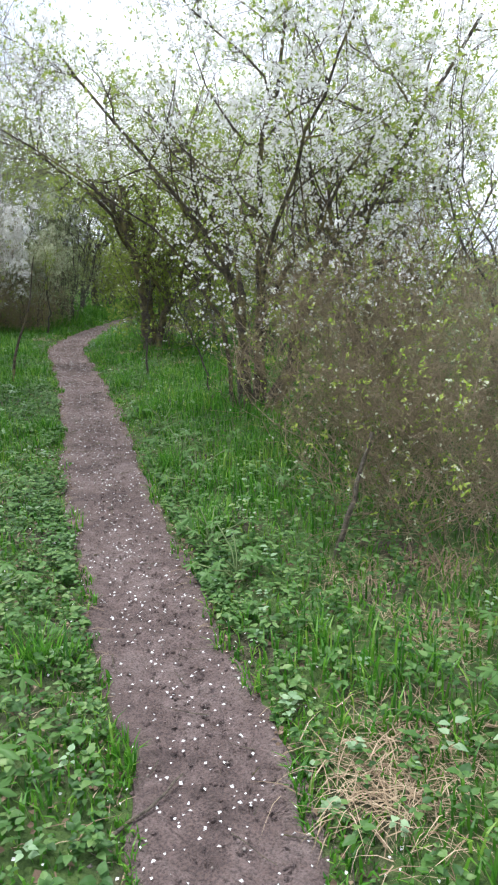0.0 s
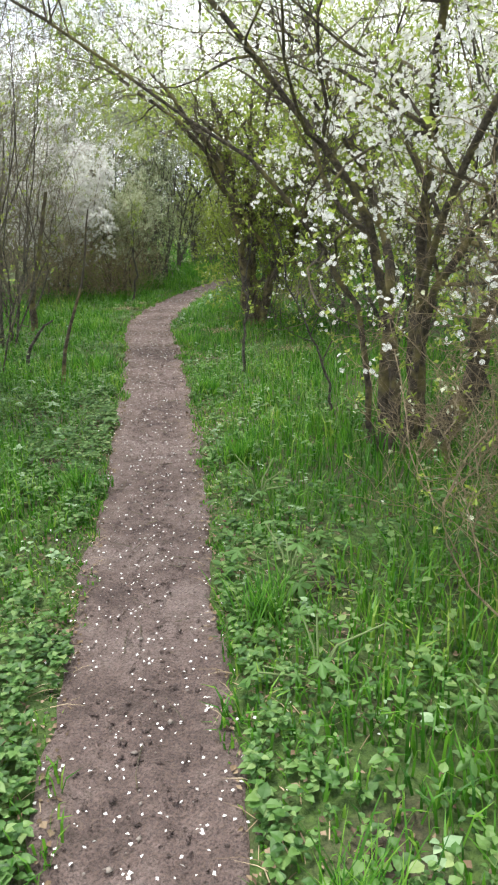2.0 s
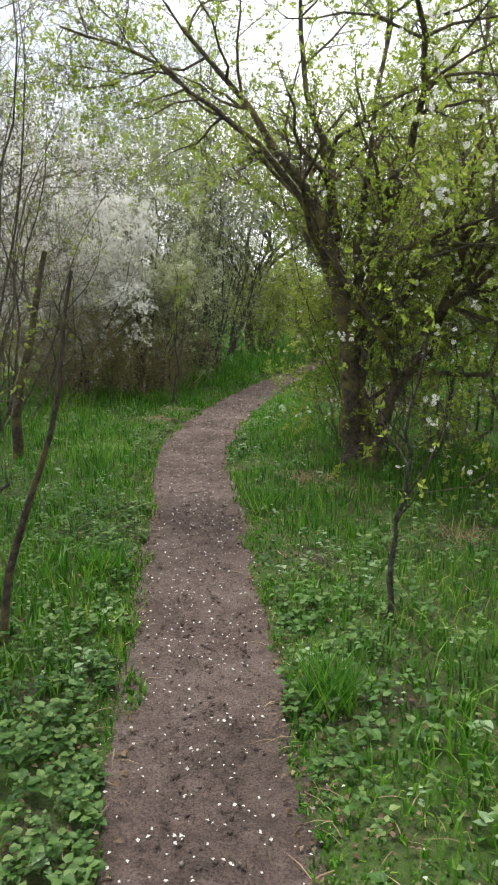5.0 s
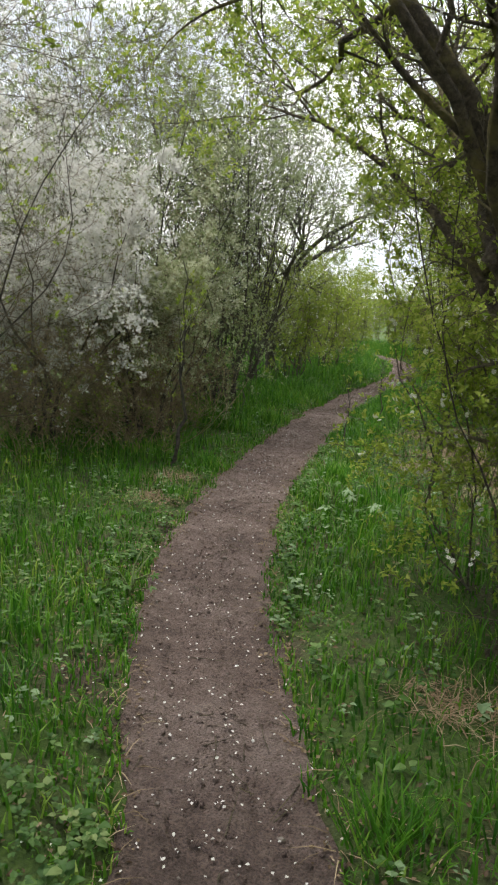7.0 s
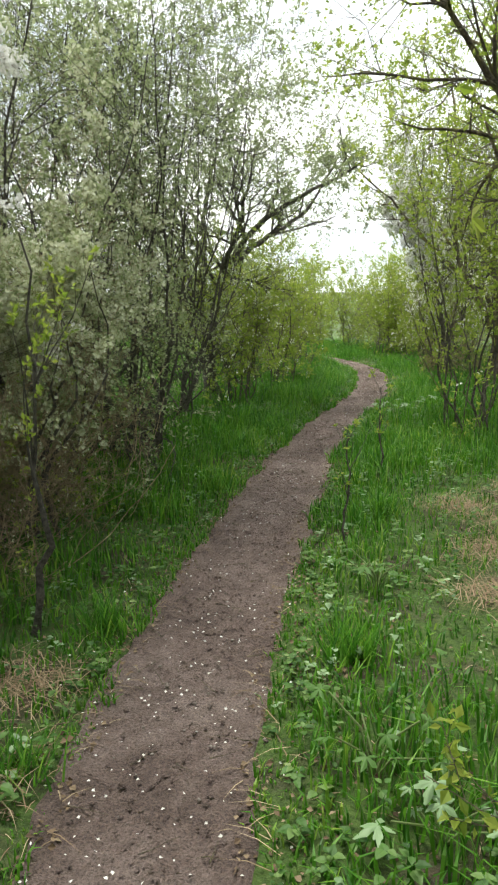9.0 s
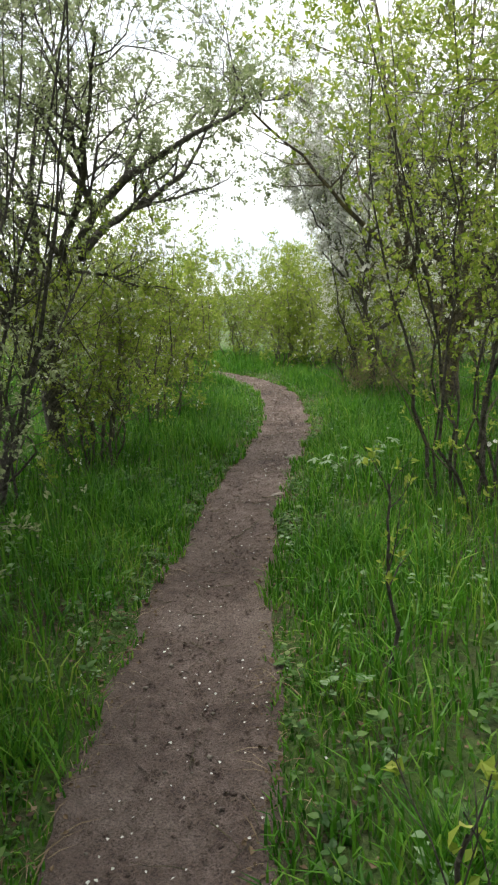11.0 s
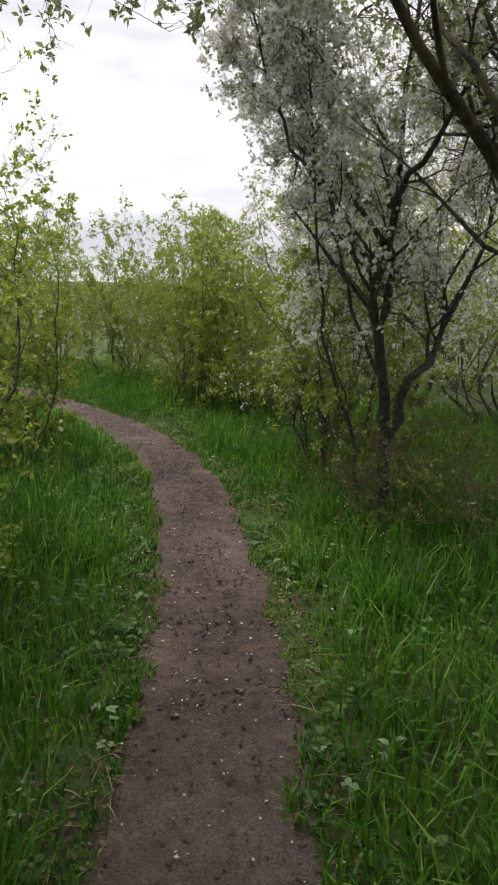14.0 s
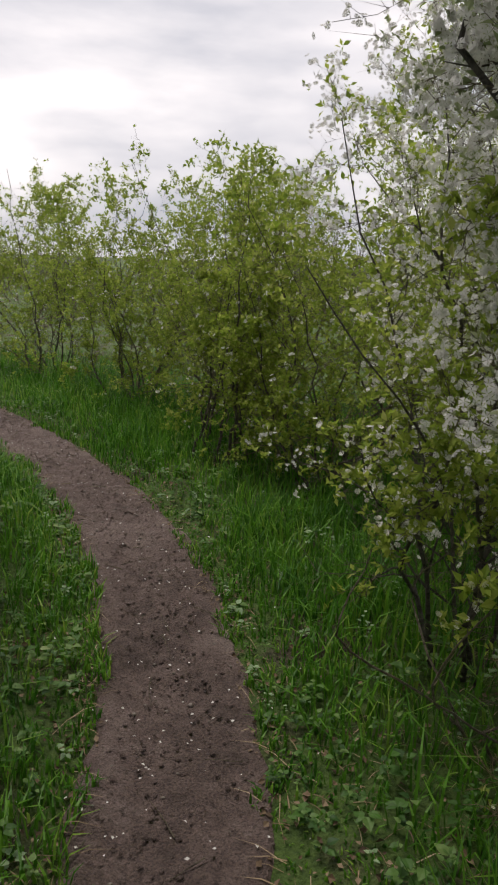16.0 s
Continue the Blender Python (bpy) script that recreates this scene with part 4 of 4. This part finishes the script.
# ---- single plants and stones ----
def lobed_leaf(rng, size):
    """One broad leaf with deep lobes, raised veins and a drooping rim, pointing along +x from its stalk."""
    n = 48
    a = np.linspace(-2.6, 2.6, n)
    rad = size * (0.16 + 0.46 * np.abs(np.cos(a * 2.8)) ** 1.2 + 0.05 * np.cos(a * 17)) * (1.15 - 0.12 * np.abs(a)) * (1 + rng.normal(size=n) * 0.05)
    rim = np.stack([size * 0.42 + rad * np.cos(a), rad * np.sin(a), -0.18 * rad * np.abs(np.sin(a * 1.6)) - 0.22 * rad ** 2 / size], axis=1)
    inner = np.stack([size * 0.42 + 0.5 * rad * np.cos(a), 0.5 * rad * np.sin(a), 0.05 * size * np.cos(a * 3.2)], axis=1)
    v = np.vstack([[(size * 0.42, 0, 0.02 * size)], inner, rim])
    k = np.arange(n - 1)
    f3 = np.stack([np.zeros(n - 1, int), 1 + k, 2 + k], axis=1)
    f4 = np.stack([1 + k, 1 + n + k, 2 + n + k, 2 + k], axis=1)
    return v, [f3, f4]


def hogweed(seed, at, leaves, size, mat, label):
    rng = np.random.default_rng(seed)
    ob = empty_thing("hogweed", at[0], at[1], label, "plant", "broad-leaved plants")
    for k in range(leaves * 2):
        a = k * 2.4 + rng.uniform(-0.4, 0.4)
        h = rng.uniform(0.06, 0.26)
        out = rng.uniform(0.04, 0.22)
        end = np.array([np.cos(a) * out, np.sin(a) * out, h])
        line = np.stack([np.zeros(3), end * np.array([0.3, 0.3, 0.65]), end])[None]
        part("stalk", mesh_of("stalk", *tubes(line, np.array([[0.005, 0.004, 0.003]]), 5), STALK, True), ob)
        lf = part("leaf", mesh_of("leaf", *lobed_leaf(rng, size * rng.uniform(0.35, 0.68)), mat, True), ob)
        lf.matrix_basis = Matrix.Translation(end) @ Euler((rng.normal() * 0.25, rng.uniform(-0.1, 0.5), a)).to_matrix().to_4x4()
    return ob


for k, (hx, hy, n, sz, mat) in enumerate(((-2.12, 19.95, 9, 0.17, PALE_HERB), (-1.9, 20.25, 6, 0.14, PALE_HERB), (-2.45, 13.45, 5, 0.14, PALE_HERB), (-2.62, 13.7, 4, 0.12, HERB), (-2.55, 15.1, 5, 0.12, HERB),
                                          (-0.2, 3.55, 6, 0.13, HERB), (-0.05, 3.15, 6, 0.14, HERB), (0.2, 4.3, 5, 0.13, HERB), (-0.35, 4.6, 5, 0.12, HERB), (-0.75, 6.1, 4, 0.10, HERB), (-0.5, 5.2, 6, 0.14, HERB),
                                          (-1.0, 2.2, 6, 0.13, HERB), (-0.8, 1.7, 6, 0.14, HERB), (-1.15, 2.9, 5, 0.12, HERB), (-1.5, 4.0, 5, 0.12, HERB), (-2.0, 5.3, 5, 0.12, PALE_HERB), (0.75, 1.55, 6, 0.12, HERB), (0.95, 2.2, 6, 0.13, HERB),
                                          (-3.1, 9.7, 5, 0.12, HERB), (-2.75, 7.7, 5, 0.12, PALE_HERB), (-3.45, 12.0, 4, 0.11, HERB), (-1.9, 17.2, 5, 0.12, HERB), (-3.65, 19.9, 5, 0.12, HERB), (-1.3, 9.9, 5, 0.12, HERB))):
    hogweed(700 + k, (hx, hy), n, sz, mat, "pale broad-leaved hogweed plant in the grass" if mat is PALE_HERB else "low broad-leaved green plant beside the path")


def tuft(name, seed, at, count, length, mat, label, spread=0.10, lean=0.7):
    rng = np.random.default_rng(seed)
    base = np.concatenate([rng.normal(size=(count, 2)) * spread * 0.5, np.full((count, 1), 0.0)], axis=1)
    a = rng.uniform(0, 2 * np.pi, count)
    d = unit(np.stack([np.cos(a) * lean, np.sin(a) * lean, np.full(count, 1.0)], axis=1) * rng.uniform(0.5, 1.2, (count, 1)) + np.array([0, 0, 0.2]))
    ln = length * rng.uniform(0.5, 1.1, count)
    s = unit(np.cross(d, np.array([0, 0, 1.0])))
    w = rng.uniform(0.003, 0.006, count)[:, None] * (0.4 if mat is STRAW else 1.0)
    rows = []
    for u in (0, 0.35, 0.7, 1.0):
        c = base + d * (ln * u)[:, None] + np.array([0, 0, -1.0]) * (ln * lean * 0.55 * u * u)[:, None]
        c[:, 2] = np.maximum(c[:, 2], 0.01)
        rows += [c - s * w * (1.02 - u), c + s * w * (1.02 - u)]
    v = np.stack(rows, axis=1).reshape(-1, 3)
    i = np.arange(count)[:, None] * 8
    f = np.concatenate([i + [2 * k, 2 * k + 1, 2 * k + 3, 2 * k + 2] for k in range(3)])
    near = float(off_path(at[0], at[1])[0])
    at = (at[0] + (0.46 * np.sign(near) - near if abs(near) < 0.46 else 0.0), at[1])
    ob = new(name, mesh_of(name, v, f, mat))
    ob.location = (at[0], at[1], float(ground_z(at[0], at[1])[0]) - 0.01)
    return tagged(ob, label, "grass tuft", "dry tufts" if mat is STRAW else "green tufts")


for k, (tx, ty, n, ln) in enumerate(((0.42, 1.75, 420, 0.24), (0.55, 1.95, 300, 0.24), (-1.85, 15.7, 300, 0.42), (-1.65, 16.1, 260, 0.4), (-1.95, 11.3, 260, 0.3), (-1.6, 11.1, 220, 0.32), (-0.55, 22.4, 260, 0.36), (-0.25, 22.5, 200, 0.4), (-1.4, 14.6, 240, 0.36), (-1.5, 15.3, 300, 0.42), (-1.95, 16.5, 300, 0.4), (-1.3, 16.3, 280, 0.42), (-2.0, 15.1, 240, 0.36),
                                     (-0.8, 24.9, 260, 0.45), (-0.45, 25.2, 220, 0.5), (-0.9, 10.3, 220, 0.34), (0.5, 3.1, 160, 0.3), (-3.95, 14.1, 320, 0.3), (-3.9, 13.5, 260, 0.26), (-1.7, 14.2, 420, 0.4), (-1.55, 15.7, 460, 0.46), (-1.35, 15.0, 420, 0.44), (-1.45, 16.9, 380, 0.4), (0.75, 2.6, 300, 0.28), (0.9, 3.2, 300, 0.3), (-0.6, 23.2, 300, 0.4))):
    tuft("dry_grass_tuft", 60 + k, (tx, ty), n, ln, STRAW, "tuft of dry straw-coloured grass fallen over", 0.22, 1.3)
for k, (tx, ty, n, ln) in enumerate(((-0.72, 2.45, 120, 0.3), (-0.42, 3.75, 140, 0.34), (-0.75, 5.0, 130, 0.34), (-1.55, 6.2, 110, 0.3), (-0.95, 6.7, 140, 0.36), (-2.75, 9.3, 120, 0.32), (-1.55, 8.4, 140, 0.36), (-2.2, 10.6, 120, 0.3), (-3.65, 13.6, 110, 0.26),
                                     (-3.55, 14.6, 120, 0.3), (-2.7, 14.4, 140, 0.34), (-2.45, 16.3, 140, 0.36), (-3.55, 16.9, 100, 0.28), (-2.3, 18.5, 150, 0.4), (-3.4, 19.2, 130, 0.36), (-1.85, 21.0, 150, 0.42), (-3.1, 21.2, 140, 0.4), (-1.6, 22.6, 160, 0.44),
                                     (-1.5, 23.8, 160, 0.42), (-2.9, 23.4, 130, 0.36), (-1.4, 25.6, 170, 0.44), (-1.75, 26.5, 160, 0.4), (-1.1, 27.0, 160, 0.4), (-3.6, 27.4, 130, 0.4), (-2.1, 28.9, 150, 0.4))):
    tuft("grass_tuft", 90 + k, (tx, ty), n, ln, GRASS, "tall lush tuft of green grass at the path's edge", 0.12, 0.55)


def stone(seed, at, sx, sy, sz, turn, label):
    bm = bmesh.new()
    bmesh.ops.create_icosphere(bm, subdivisions=3, radius=1.0)
    for vert in bm.verts:
        vert.co *= 1 + 0.28 * noise.noise(vert.co * 1.3 + Vector((seed, 0, 0))) + 0.1 * noise.noise(vert.co * 4 + Vector((seed, 3, 0)))
        vert.co = Vector((vert.co.x * sx, vert.co.y * sy, max(vert.co.z, -0.5) * sz))
    me = bpy.data.meshes.new("stone")
    bm.to_mesh(me)
    bm.free()
    me.materials.append(STONE)
    ob = new("stone", me)
    ob.location = (at[0], at[1], float(ground_z(at[0], at[1])[0]) + sz * 0.3)
    ob.rotation_euler = (0, 0, turn)
    return tagged(ob, label, "stone", "stones in the path")


stone(1, (-2.42, 21.07), 0.05, 0.036, 0.022, 0.2, "flat pale stone at the edge of the footpath")
stone(5, (-2.64, 19.9), 0.06, 0.03, 0.014, 0.6, "flat grey stone trodden into the footpath")


def stick(seed, pts, r0, r1, mat, label):
    rng = np.random.default_rng(seed)
    line = smooth_line(np.array(pts, dtype=float), 4)
    line[:, 2] += ground_z(line[:, 0], line[:, 1])
    line[1:-1] += rng.normal(size=(len(line) - 2, 3)) * 0.004
    v, f = tubes(line[None], np.linspace(r0, r1, len(line))[None], 7)
    return tagged(new("stick", mesh_of("stick", v, f, mat, True)), label, "stick", "sticks")


stick(1, [(-0.36, 1.62, 0.012), (-0.27, 1.72, 0.016), (-0.19, 1.86, 0.014)], 0.006, 0.003, TWIG, "short brown stick lying on the footpath")
stick(2, [(-3.42, 9.1, 0.0), (-3.4, 9.1, 0.2), (-3.25, 9.12, 0.42), (-3.12, 9.1, 0.5)], 0.022, 0.008, DARK_BARK, "bent dead stick standing in the herbs")
stick(3, [(-4.45, 11.5, 0.0), (-4.42, 11.5, 0.5), (-4.25, 11.45, 1.0), (-4.05, 11.4, 1.7)], 0.05, 0.02, MOSSY, "leaning mossy stem of a broken bush")
stick(7, [(-3.06, 7.5, -0.03), (-2.97, 7.5, 0.9), (-2.82, 7.5, 1.6), (-2.66, 7.52, 2.3), (-2.62, 7.55, 3.2)], 0.042, 0.015, MOSSY, "slanting yellow-mossed stem at the edge of the blackthorn")
stick(8, [(-2.78, 8.4, -0.03), (-2.7, 8.4, 0.45), (-2.52, 8.4, 0.9), (-2.42, 8.42, 1.5)], 0.02, 0.006, MOSSY, "thin slanting mossy stem at the edge of the blackthorn")
stick(4, [(-3.0, 18.95, 0.012), (-2.9, 19.1, 0.014), (-2.8, 19.32, 0.012)], 0.005, 0.003, TWIG, "thin brown stick lying on the footpath")
stick(5, [(0.42, 3.3, 0.0), (0.5, 3.3, 0.3), (0.6, 3.4, 0.6)], 0.016, 0.01, TWIG, "broken stump of a thin stem beside the path")
stick(6, [(-1.2, 11.75, 0.78), (-0.9, 11.6, 0.80), (-0.4, 11.5, 0.78), (0.1, 11.4, 0.6), (0.5, 11.4, 0.0)], 0.022, 0.012, MOSSY, "yellowish broken branch leaning from the hawthorn")
